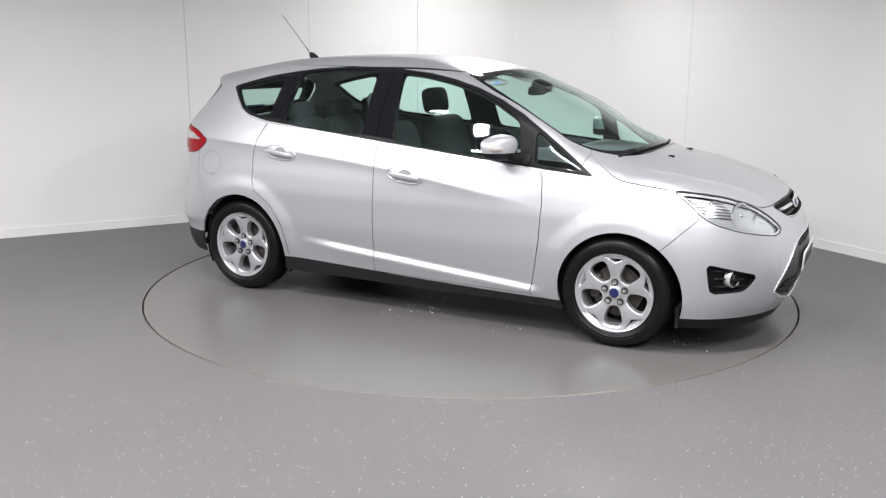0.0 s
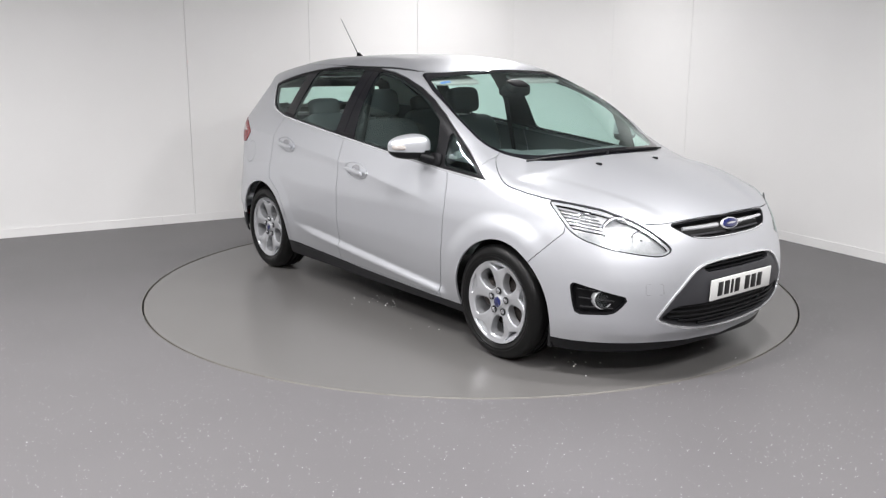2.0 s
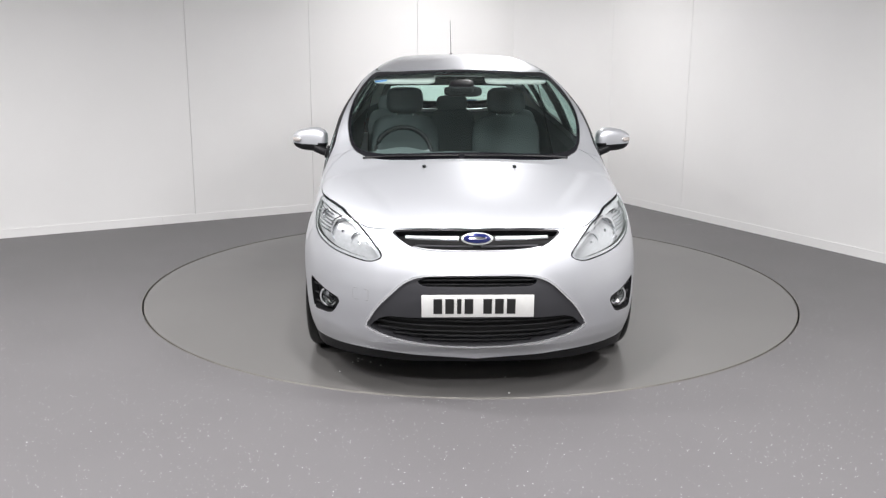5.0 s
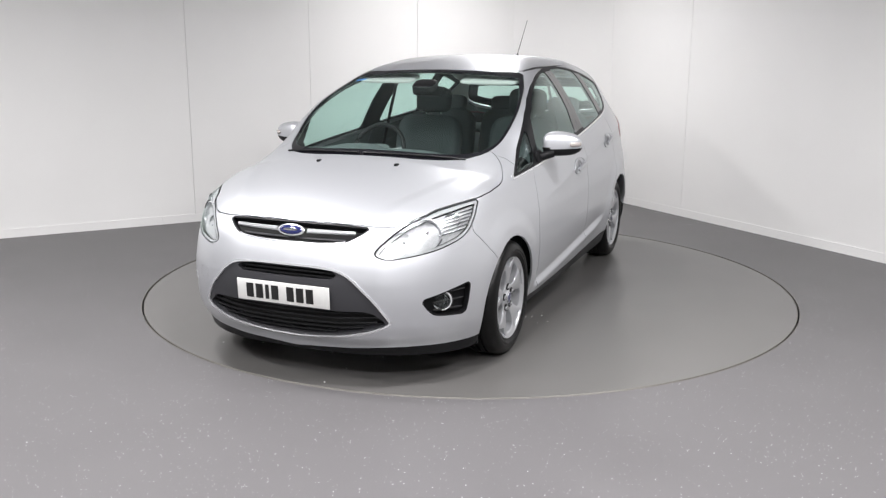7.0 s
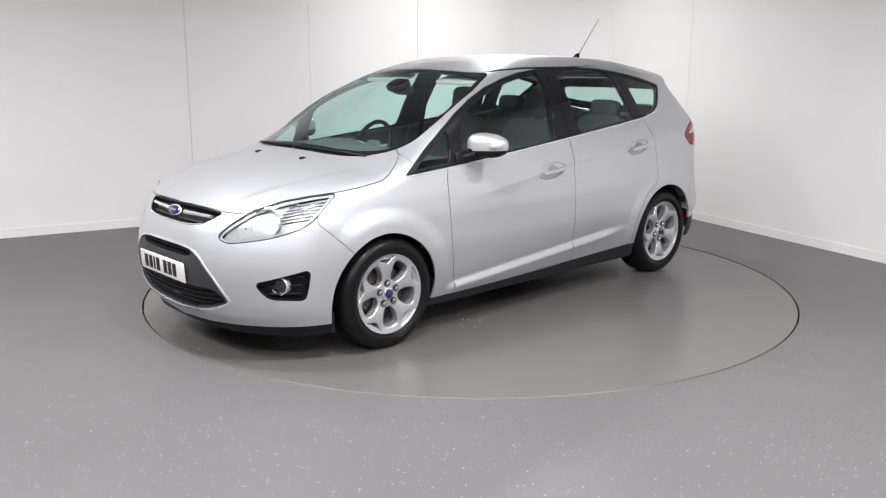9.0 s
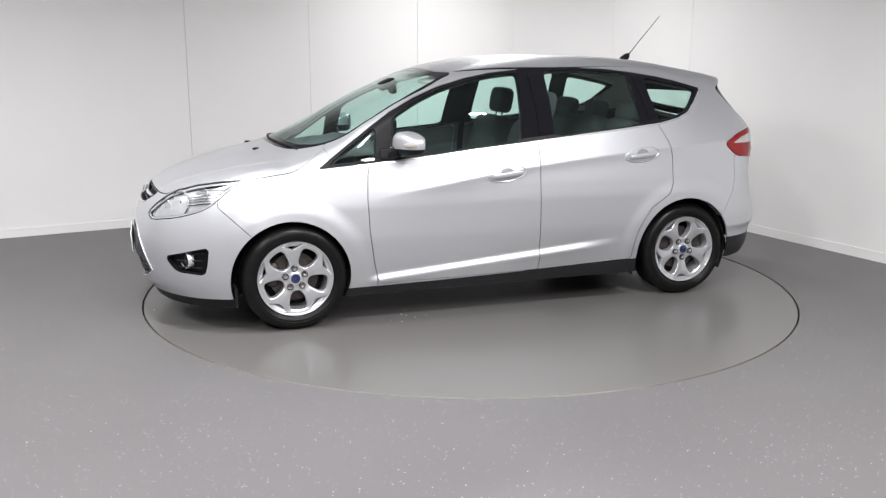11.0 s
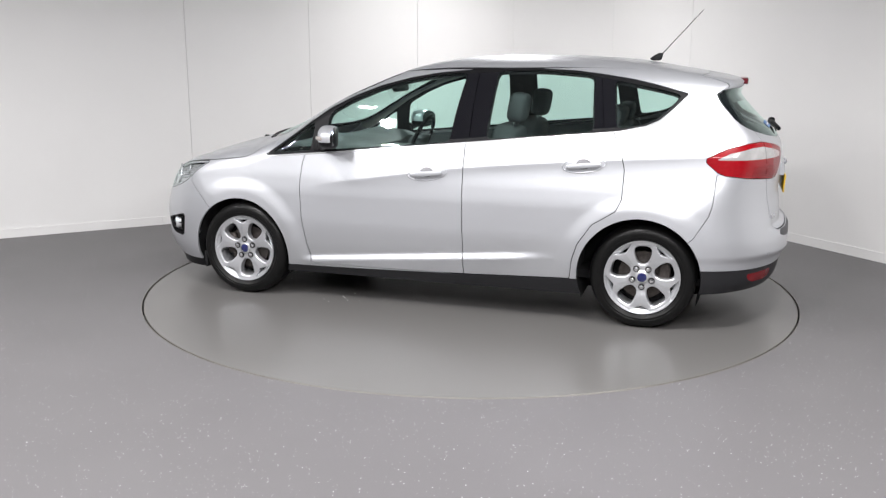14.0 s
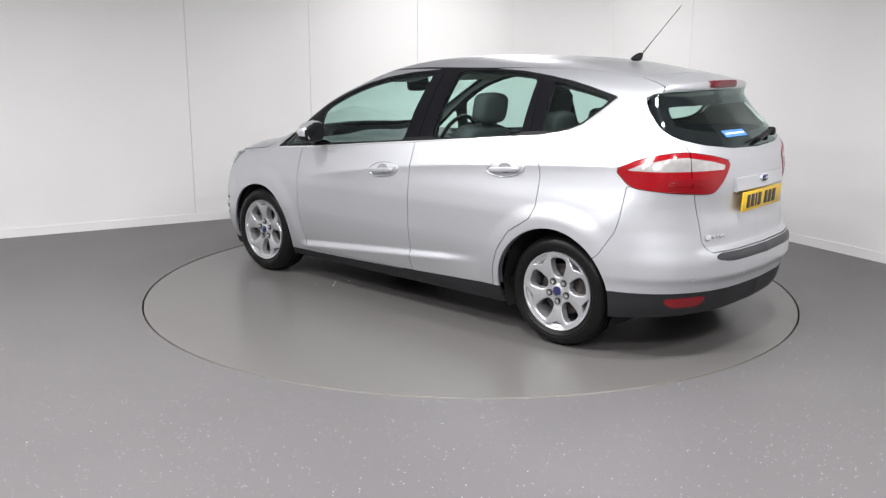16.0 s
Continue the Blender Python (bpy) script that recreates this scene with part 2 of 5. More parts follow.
def solid(name, V, F, material, parent=None, label="", smooth=True):
    """Links verts and faces as one mesh object, under a parent where one is given."""
    me = bpy.data.meshes.new(name)
    me.from_pydata([tuple(map(float, p)) for p in V], [], [tuple(map(int, f)) for f in F])
    me.materials.append(material)
    if smooth:
        me.polygons.foreach_set("use_smooth", [True] * len(me.polygons))
        me.set_sharp_from_angle(angle=radians(38))
    ob = new(name, me)
    ob.parent = parent
    return tagged(ob, label=label)


def thing(name, label, category, group="", at=None):
    ob = new(name)
    ob.empty_display_size = 0.1
    if at is not None:
        ob.matrix_basis = at
    return tagged(ob, label, category, group)


def join(*pieces):
    V, F, n = [], [], 0
    for v, f in pieces:
        V.extend(tuple(p) for p in v)
        F.extend(tuple(i + n for i in q) for q in f)
        n += len(v)
    return V, F


def block(x0, x1, y0, y1, z0, z1, bevel=0.004):
    """A box with bevelled edges."""
    bm = bmesh.new()
    bmesh.ops.create_cube(bm, size=1)
    for v in bm.verts:
        v.co = Vector(((x0 + x1) / 2 + v.co.x * (x1 - x0), (y0 + y1) / 2 + v.co.y * (y1 - y0), (z0 + z1) / 2 + v.co.z * (z1 - z0)))
    if bevel:
        bmesh.ops.bevel(bm, geom=bm.edges[:], offset=bevel, segments=2, affect="EDGES", profile=0.5)
    V, F = [v.co.copy() for v in bm.verts], [[v.index for v in f.verts] for f in bm.faces]
    bm.verts.index_update()
    F = [[v.index for v in f.verts] for f in bm.faces]
    bm.free()
    return V, F


def pillow(c, d, e=0.45, n=20, m=12):
    """A rounded box of full sizes d about c; e near 0 is boxy, 1 an ellipsoid."""
    sg = lambda v, p: math.copysign(abs(v) ** p, v)
    V, F = [], []
    for j in range(m + 1):
        a = -math.pi / 2 + math.pi * j / m
        for i in range(n):
            b = 2 * math.pi * i / n
            V.append((c[0] + d[0] / 2 * sg(math.cos(a), e) * sg(math.cos(b), e), c[1] + d[1] / 2 * sg(math.cos(a), e) * sg(math.sin(b), e),
                      c[2] + d[2] / 2 * sg(math.sin(a), e)))
    for j in range(m):
        for i in range(n):
            k = (i + 1) % n
            F.append((j * n + i, j * n + k, (j + 1) * n + k, (j + 1) * n + i))
    return V, F


def lathe(profile, n=48, closed=False, sweep=1.0):
    """Turns (r, y) points about the y axis."""
    V, F = [], []
    m = len(profile)
    full = sweep >= 1
    for i in range(n if full else n + 1):
        a = 2 * math.pi * sweep * i / n
        V += [(r * math.cos(a), y, r * math.sin(a)) for r, y in profile]
    for i in range(n):
        k = (i + 1) % n if full else i + 1
        for j in range(m if closed else m - 1):
            l = (j + 1) % m
            F.append((i * m + j, i * m + l, k * m + l, k * m + j))
    return V, F


def tube(path, r, n=8, taper=1.0):
    """A round rod along a path of points."""
    P = [Vector(p) for p in path]
    V, F = [], []
    for i, p in enumerate(P):
        t = (P[min(i + 1, len(P) - 1)] - P[max(i - 1, 0)]).normalized()
        u = t.cross(Vector((0, 0, 1)) if abs(t.z) < 0.9 else Vector((1, 0, 0))).normalized()
        w = t.cross(u)
        q = r * (1 + (taper - 1) * i / max(1, len(P) - 1))
        V += [p + u * q * math.cos(2 * math.pi * k / n) + w * q * math.sin(2 * math.pi * k / n) for k in range(n)]
    for i in range(len(P) - 1):
        for k in range(n):
            l = (k + 1) % n
            F.append((i * n + k, i * n + l, (i + 1) * n + l, (i + 1) * n + k))
    F += [tuple(range(n))[::-1], tuple(range((len(P) - 1) * n, len(P) * n))]
    return V, F


def moved(piece, m):
    return [m @ Vector(p) for p in piece[0]], piece[1]


# ---------------------------------------------------------------- room
CORNER = Vector((1.18, 4.52, 0))
TO_LEFT, TO_RIGHT = Vector((-0.857, -0.515, 0)).normalized(), Vector((0.485, -0.874, 0)).normalized()
LONG_L, LONG_R, HIGH = 9.6, 12.0, 2.95
T_L, T_R = 0.80, 0.80  # where the rounded corner starts on each wall


def bend(n=14):
    """The rounded inner corner, from the left wall's tangent point to the right wall's."""
    a, b = CORNER + TO_LEFT * T_L, CORNER + TO_RIGHT * T_R
    return [(1 - t) ** 2 * a + 2 * t * (1 - t) * (0.45 * CORNER + 0.275 * (a + b)) * 0.5 + 2 * t * (1 - t) * CORNER * 0.5 + t * t * b for t in (i / n for i in range(n + 1))]


def upright(path, z0, z1, thick, away):
    """A standing sheet of some thickness along a plan path; away points out of the room."""
    V, F = [], []
    for i, p in enumerate(path):
        d = path[min(i + 1, len(path) - 1)] - path[max(i - 1, 0)]
        n = Vector((-d.y, d.x, 0)).normalized()
        if n.dot(away) < 0:
            n.negate()
        V += [p + Vector((0, 0, z0)), p + Vector((0, 0, z1)), p + n * thick + Vector((0, 0, z1)), p + n * thick + Vector((0, 0, z0))]
    for i in range(len(path) - 1):
        for k in range(4):
            F.append((4 * i + k, 4 * i + (k + 1) % 4, 4 * i + 4 + (k + 1) % 4, 4 * i + 4 + k))
    F += [(0, 1, 2, 3), tuple(len(V) - 4 + k for k in (3, 2, 1, 0))]
    return V, F


def walls():
    out_l, out_r = Vector((-0.515, 0.857, 0)), Vector((0.874, 0.485, 0))
    away = (out_l + out_r).normalized()
    joint = 0.0016
    for name, d, out, first, stops in (("wall_left", TO_LEFT, out_l, T_L, (0.80, 2.03, 3.255, 4.48, LONG_L)), ("wall_right", TO_RIGHT, out_r, T_R, (0.80, 2.03, 4.6, 8.0, LONG_R))):
        base = solid(name, *upright([CORNER + d * first + out * 0.020, CORNER + d * LONG_L + out * 0.020] if d is TO_LEFT else [CORNER + d * first + out * 0.020, CORNER + d * LONG_R + out * 0.020],
                                    -0.05, HIGH, 0.12, out), WALL, smooth=False)
        tagged(base, "white painted panelled studio wall", "wall", kind="structure")
        for a, b in zip(stops[:-1], stops[1:]):
            solid("panel", *upright([CORNER + d * (a + joint), CORNER + d * (b - joint)], 0.0, HIGH, 0.018, out), WALL, base, smooth=False)
    arc = bend()
    back = solid("wall_corner", *upright([p + away * 0.022 for p in arc], -0.05, HIGH, 0.12, away), WALL)
    tagged(back, "white rounded corner of the studio wall", "wall", kind="structure")
    solid("panel", *upright(arc, 0.0, HIGH, 0.018, away), WALL, back)
    # low skirting strips, butted along the foot of the walls
    for name, path, out in (("baseboard_left", [CORNER + TO_LEFT * LONG_L, CORNER + TO_LEFT * 4.80], out_l), ("baseboard_left_inner", [CORNER + TO_LEFT * 4.796, arc[0]], out_l),
                            ("baseboard_corner", arc, away), ("baseboard_right", [arc[-1], CORNER + TO_RIGHT * LONG_R], out_r)):
        V, F = upright([p - out * 0.007 for p in path], 0.0, 0.078, 0.006, out)
        tagged(solid(name, V, F, WALL, smooth=False), "low white painted skirting strip", "skirting", kind="structure")
    # the sides of the room that close it behind the camera
    p, q = CORNER + TO_LEFT * LONG_L, CORNER + TO_RIGHT * LONG_R
    far = CORNER + TO_LEFT * LONG_L + TO_RIGHT * LONG_R
    for name, a, b, out in (("wall_back", p, far, TO_LEFT), ("wall_front", q, far, TO_RIGHT)):
        tagged(solid(name, *upright([a, b], -0.05, HIGH, 0.14, out), DARKWALL, smooth=False), "plain dark grey painted studio wall", "wall", kind="structure")
    mid = (CORNER + far) / 2
    V = [mid + (c - mid) * 1.08 + Vector((0, 0, z)) for z in (HIGH, HIGH + 0.12) for c in (CORNER, p, far, q)]
    F = [(0, 1, 2, 3), (7, 6, 5, 4), (0, 4, 5, 1), (1, 5, 6, 2), (2, 6, 7, 3), (3, 7, 4, 0)]
    tagged(solid("ceiling", V, F, CEIL, smooth=False), "grey tiled studio ceiling", "ceiling", kind="structure")


DISC = 2.226


def ground():
    """The floor, one sheet with a round opening, and the pit under the turntable."""
    n = 160
    V, F = [], []
    for r in (DISC + 0.012, DISC + 0.6, 4.0, 15.0):
        V += [(r * math.cos(2 * math.pi * i / n), r * math.sin(2 * math.pi * i / n), 0.0) for i in range(n)]
    V += [((DISC + 0.012) * math.cos(2 * math.pi * i / n), (DISC + 0.012) * math.sin(2 * math.pi * i / n), -0.06) for i in range(n)]
    for k in range(3):
        F += [(k * n + i, (k + 1) * n + i, (k + 1) * n + (i + 1) % n, k * n + (i + 1) % n) for i in range(n)]
    F += [(i, (i + 1) % n, 4 * n + (i + 1) % n, 4 * n + i) for i in range(n)]
    tagged(solid("floor", V, F, FLOOR), "grey speckled safety flooring", "floor", kind="structure")
    V = [(2.5 * math.cos(2 * math.pi * i / n), 2.5 * math.sin(2 * math.pi * i / n), -0.062) for i in range(n)]
    tagged(solid("pit", V, [tuple(range(n))], PIT, smooth=False), "dark pit under the turntable", "pit", kind="structure")
    ring = lathe([(DISC + 0.0115, -0.01), (DISC + 0.0115, 0.0018), (DISC + 0.0155, 0.0016), (DISC + 0.0165, 0.0002)], 160)
    ring = ([(x, -z, y) for x, y, z in ring[0]], ring[1])
    tagged(solid("trim", *ring, EDGE), "thin pale metal ring round the turntable", "trim", kind="structure")


def turntable():
    table = thing("turntable", "round grey turntable set flush in the floor", "turntable")
    n = 160
    prof = [(DISC, -0.05), (DISC, -0.003), (DISC - 0.003, 0.0), (1.4, 0.0), (0.6, 0.0), (0.001, 0.0)]
    top_ = lathe(prof, n)
    solid("plate", [(x, -z, y) for x, y, z in top_[0]], [f[::-1] for f in top_[1]], PLATE, table)
    rim = lathe([(DISC + 0.0002, -0.02), (DISC + 0.0012, -0.001), (DISC - 0.0005, 0.0008), (DISC - 0.0045, 0.0008), (DISC - 0.0055, -0.001)], n)
    solid("edge_strip", [(x, -z, y) for x, y, z in rim[0]], rim[1], EDGE, table, "thin worn pale edge strip")
    # water drops left on the plate, beside the sills and under the nose
    rng = random.Random(5)
    spots = []
    for cx, cy, sx, sy, k in ((-0.03, -0.68, 0.10, 0.12, 22), (1.60, -0.58, 0.10, 0.10, 9), (0.66, -0.82, 0.03, 0.03, 3), (0.62, 0.80, 0.06, 0.06, 7), (1.75, 0.2, 0.15, 0.2, 6)):
        spots += [(rng.gauss(cx, sx), rng.gauss(cy, sy), rng.uniform(0.003, 0.0065)) for _ in range(k)]
    V, F = join(*[pillow((x + 0.034, y - 0.081, 0.001), (2 * r, 2 * r, r * 1.3), 1.0, 8, 4) for x, y, r in spots])
    tagged(solid("water_drops", V, F, WATER, table, "scattered water drops, their glint painted near-white"), kind="stuff")
    return table


def ceiling_lights():
    """Square light panels let into the ceiling, in two rows each side of the turntable and one over it."""
    first = None
    for x, y in LAMPS:
        m = pose(x, y, HIGH - 0.004, 0, 0, 31)
        if first is None:
            first = thing("ceiling_light", "square white recessed ceiling light panel, lit", "ceiling light", "ceiling lights", m)
            s = 0.125
            solid("diffuser", [(-s, -s, -0.006), (s, -s, -0.006), (s, s, -0.006), (-s, s, -0.006)], [(3, 2, 1, 0)], PANEL, first, smooth=False)
            bars = [block(-s - 0.02, s + 0.02, s, s + 0.02, -0.014, 0.002), block(-s - 0.02, s + 0.02, -s - 0.02, -s, -0.014, 0.002),
                    block(s, s + 0.02, -s, s, -0.014, 0.002), block(-s - 0.02, -s, -s, s, -0.014, 0.002)]
            solid("frame", *join(*bars), WALL, first)
        else:
            copy_thing(first, m)


LAMPS = ((2.4, -3.5), (1.5, -5.0), (-2.7, -3.2), (-4.3, -1.8), (-2.0, -4.9), (0.0, -5.4), (1.7, -2.1), (-2.0, -1.6), (0.35, 2.2), (-0.2, -2.7), (0.3, -7.6))
walls()
ground()
TABLE = turntable()
ceiling_lights()

# ---------------------------------------------------------------- cutting the body into panels


def poly_sd(u, v, pts):
    """Signed distance to a closed outline, below zero inside."""
    P = np.array(pts, float)
    Q = np.roll(P, -1, 0)
    best = np.full(u.shape, 1e9)
    inside = np.zeros(u.shape, bool)
    for (ax, ay), (bx, by) in zip(P, Q):
        dx, dy = bx - ax, by - ay
        t = np.clip(((u - ax) * dx + (v - ay) * dy) / (dx * dx + dy * dy + 1e-12), 0, 1)
        best = np.minimum(best, np.hypot(u - ax - t * dx, v - ay - t * dy))
        if ay != by:
            inside ^= ((ay > v) != (by > v)) & (u < (bx - ax) * (v - ay) / (by - ay) + ax)
    return np.where(inside, -best, best)


def rounded(pts, times=2):
    """An outline with its corners cut smooth."""
    P = [Vector(p) for p in pts]
    for _ in range(times):
        out = []
        for i in range(len(P)):
            a, b = P[i], P[(i + 1) % len(P)]
            k = min(0.25, 0.022 / max((b - a).length, 1e-6))
            out += [a.lerp(b, k), a.lerp(b, 1 - k)]
        P = out
    return [tuple(p) for p in P]


class Skin:
    """The body's left half, from which panels are cut one after another."""

    def __init__(self, V, T):
        self.V, self.rest = V, T

    def views(self):
        x, y, z = self.V.T
        return {"side": (x, z), "plan": (x, y), "end": (y, z), "nose_corner": (0.852 * x - 0.524 * y, z), "tail_corner": (-0.835 * x - 0.55 * y, z)}

    def sd(self, view, pts, where=None, soft=0):
        u, v = self.views()[view]
        d = poly_sd(u, v, rounded(pts, soft) if soft else pts)
        if where is not None:
            d = np.where(where(*self.V.T), d, 1.0)
        return d

    def split(self, T, d):
        """Triangles where d < 0 and the others, cut cleanly along d = 0."""
        d = np.where(np.abs(d) < 2e-4, np.where(d < 0, -2e-4, 2e-4), d)
        ins = d < 0
        k = ins[T].sum(1)
        low, high, mixed = T[k == 3], T[k == 0], T[(k == 1) | (k == 2)]
        if not len(mixed):
            return low, high
        kk = ins[mixed].sum(1)
        odd = np.argmax(ins[mixed] == (kk == 1)[:, None], 1)
        rows = np.arange(len(mixed))
        a, b, c = mixed[rows, odd], mixed[rows, (odd + 1) % 3], mixed[rows, (odd + 2) % 3]
        E = np.sort(np.concatenate([np.stack([a, b], 1), np.stack([a, c], 1)]), 1)
        U, inv = np.unique(E, axis=0, return_inverse=True)
        inv = inv.ravel()
        t = d[U[:, 0]] / (d[U[:, 0]] - d[U[:, 1]])
        base = len(self.V)
        self.V = np.concatenate([self.V, self.V[U[:, 0]] * (1 - t)[:, None] + self.V[U[:, 1]] * t[:, None]])
        p, q = base + inv[:len(a)], base + inv[len(a):]
        tip = np.stack([a, p, q], 1)
        foot = np.concatenate([np.stack([p, b, c], 1), np.stack([p, c, q], 1)])
        one = kk == 1
        two = np.concatenate([one, one])
        return np.concatenate([low, tip[one], foot[~two]]), np.concatenate([high, tip[~one], foot[two]])

    def cut(self, T, field, gap=0.0):
        """(inside, outside) of a field, with a seam of twice the gap dropped between."""
        ins, out = self.split(T, field() - gap)
        if gap:
            ins, _ = self.split(ins, field() + gap)
        return ins, out

    def take(self, field, gap=0.0):
        got, self.rest = self.cut(self.rest, field, gap)
        return got


def gradient(P):
    e = 0.004
    g = np.stack([shell(*(P + np.array(o) * e).T) - shell(*(P - np.array(o) * e).T) for o in ((1, 0, 0), (0, 1, 0), (0, 0, 1))], 1)
    g[np.abs(P[:, 1]) < 1e-5, 1] = 0
    return g / (np.linalg.norm(g, axis=1)[:, None] + 1e-12)


def sheet(skin, name, T, material, parent, hand=1, whole=False, off=0.0, rim=0.012, label="", pane=False):
    """A panel of the skin as one mesh: its outer face, moved off along the normal, and a turned-in rim. hand -1 is the car's right; whole joins both halves."""
    ids, inv = np.unique(T, return_inverse=True)
    T = inv.reshape(T.shape)
    P = skin.V[ids]
    N = gradient(P)
    P = P + N * off
    # orient by the normal
    g = np.cross(P[T[:, 1]] - P[T[:, 0]], P[T[:, 2]] - P[T[:, 0]])
    size = np.linalg.norm(g, axis=1)
    T, g = T[size > 1e-10], g[size > 1e-10]
    flip = (g * N[T[:, 0]]).sum(1) < 0
    T = np.where(flip[:, None], T[:, ::-1], T)
    if rim:
        E = np.concatenate([T[:, [0, 1]], T[:, [1, 2]], T[:, [2, 0]]])
        key = np.sort(E, 1)
        _, first, count = np.unique(key, axis=0, return_index=True, return_counts=True)
        B = E[first[count == 1]]
        B = B[~((np.abs(P[B[:, 0], 1]) < 1e-3) & (np.abs(P[B[:, 1], 1]) < 1e-3))]
        n0 = len(P)
        side_n = np.cross(P[B[:, 1]] - P[B[:, 0]], N[B[:, 0]])
        side_n /= np.linalg.norm(side_n, axis=1)[:, None] + 1e-12
        P = np.concatenate([P, P[B[:, 0]], P[B[:, 1]], P[B[:, 1]] - N[B[:, 1]] * rim, P[B[:, 0]] - N[B[:, 0]] * rim])
        N = np.concatenate([N, side_n, side_n, side_n, side_n])
        k, i = len(B), np.arange(len(B)) + n0
        T = np.concatenate([T, np.stack([i + k, i, i + 3 * k], 1), np.stack([i + k, i + 3 * k, i + 2 * k], 1)])
    left, mirror = (P, N, T), (P * [1, -1, 1], N * [1, -1, 1], T[:, ::-1])
    if whole:
        P, N = np.concatenate([left[0], mirror[0]]), np.concatenate([left[1], mirror[1]])
        T = np.concatenate([left[2], mirror[2] + len(left[0])])
    else:
        P, N, T = left if hand > 0 else mirror
    me = bpy.data.meshes.new(name)
    me.from_pydata(P.tolist(), [], T.tolist())
    me.materials.append(material)
    me.polygons.foreach_set("use_smooth", [True] * len(me.polygons))
    me.normals_split_custom_set_from_vertices(N.tolist())
    ob = new(name, me)
    ob.parent = parent
    if pane:
        ob.visible_shadow = False
    return tagged(ob, label=label)


def skin_point(x, z, hand=1, off=0.0):
    """A point on the flank at x, z and the flank's normal there."""
    y = float(side(np.array([x]), np.array([z]))[0])
    for _ in range(7):
        y -= float(shell(np.array([x]), np.array([y]), np.array([z]))[0])
    p = np.array([[x, y, z]])
    n = gradient(p)[0]
    p = p[0] + n * off
    return Vector((p[0], p[1] * hand, p[2])), Vector((n[0], n[1] * hand, n[2]))


def end_point(y, z, front=True, off=0.0):
    """The same on the nose or the tail at y, z."""
    s = 1 if front else -1
    x = float((nose if front else tail)(np.array([y]), np.array([z]))[0])
    for _ in range(9):
        x -= s * float(shell(np.array([x]), np.array([y]), np.array([z]))[0])
    p = np.array([[x, y, z]])
    n = gradient(p)[0]
    return Vector(p[0] + n * off), Vector(n)


def facing(p, n, up=Vector((0, 0, 1))):
    """A pose at p whose y axis points along n."""
    n = n.normalized()
    x = n.cross(up).normalized()
    z = x.cross(n)
    return Matrix.Translation(p) @ Matrix((x, n, z)).transposed().to_4x4()


# ---------------------------------------------------------------- car
SPIN = (86, 270, 90, 90)  # turn of each wheel: left front, left rear, right front, right rear
CAR = thing("car", "silver five-door compact MPV with black-trimmed windows, parked on the turntable", "car")

DLO = [(1.167, 0.946), (1.095, 0.998), (0.970, 1.087), (0.845, 1.176), (0.710, 1.266), (0.560, 1.343), (0.390, 1.409), (0.200, 1.459), (0.023, 1.490), (-0.194, 1.511), (-0.411, 1.519),
       (-0.628, 1.520), (-0.843, 1.510), (-1.021, 1.489), (-1.198, 1.462), (-1.340, 1.431), (-1.523, 1.383), (-1.453, 1.308), (-1.371, 1.234), (-1.296, 1.200), (-1.132, 1.166),
       (-0.602, 1.116), (-0.227, 1.079), (0.097, 1.048), (0.445, 1.013), (0.793, 0.979)]
PANES = (("quarter_pane", [(1.118, 0.962), (0.806, 1.188), (0.822, 0.988)]),
         ("front_pane", [(0.748, 0.991), (0.702, 1.236), (0.545, 1.327), (0.390, 1.392), (0.200, 1.444), (0.023, 1.476), (-0.172, 1.496), (-0.120, 1.072), (0.236, 1.039)]),
         ("rear_pane", [(-0.362, 1.505), (-0.661, 1.509), (-0.968, 1.485), (-1.000, 1.159), (-0.602, 1.121), (-0.345, 1.096)]),
         ("side_pane", [(-1.085, 1.457), (-1.335, 1.411), (-1.492, 1.374), (-1.378, 1.250), (-1.297, 1.208), (-1.125, 1.174)]))
SCREEN = [(0.33, -0.2), (0.330, 0.18), (0.316, 0.40), (0.262, 0.560), (0.474, 0.638), (0.608, 0.667), (0.738, 0.686), (0.840, 0.690), (0.928, 0.683), (1.031, 0.663), (1.13, 0.628), (1.245, 0.545), (1.303, 0.445),
          (1.342, 0.298), (1.360, 0.1), (1.362, -0.2)]
SCREEN_CLEAR = [(0.368, -0.2), (0.366, 0.3), (0.360, 0.57), (0.62, 0.653), (0.80, 0.677), (0.92, 0.670), (1.05, 0.642), (1.15, 0.580), (1.228, 0.47), (1.275, 0.3), (1.292, 0.1), (1.292, -0.2)]
BONNET = [(1.2, -0.2), (1.2, 0.5), (1.085, 0.62), (1.105, 0.685), (1.175, 0.745), (1.28, 0.790), (1.46, 0.788), (1.595, 0.770), (1.742, 0.710), (1.896, 0.622), (2.014, 0.528), (2.050, 0.43),
          (2.075, 0.26), (2.092, 0.0), (2.092, -0.2)]
HEADLAMP = [(0.953, 0.894), (1.09, 0.884), (1.245, 0.860), (1.40, 0.810), (1.49, 0.757), (1.567, 0.697), (1.575, 0.668), (1.53, 0.649), (1.432, 0.662), (1.30, 0.684), (1.16, 0.724), (1.09, 0.762), (1.04, 0.815)]
FOG = [(1.108, 0.522), (1.22, 0.498), (1.405, 0.455), (1.36, 0.394), (1.32, 0.366), (1.143, 0.354), (1.125, 0.41)]
GRILLE_TOP = [(-0.2, 0.806), (0.26, 0.802), (0.412, 0.793), (0.35, 0.748), (0.292, 0.721), (0.151, 0.714), (-0.2, 0.714)]
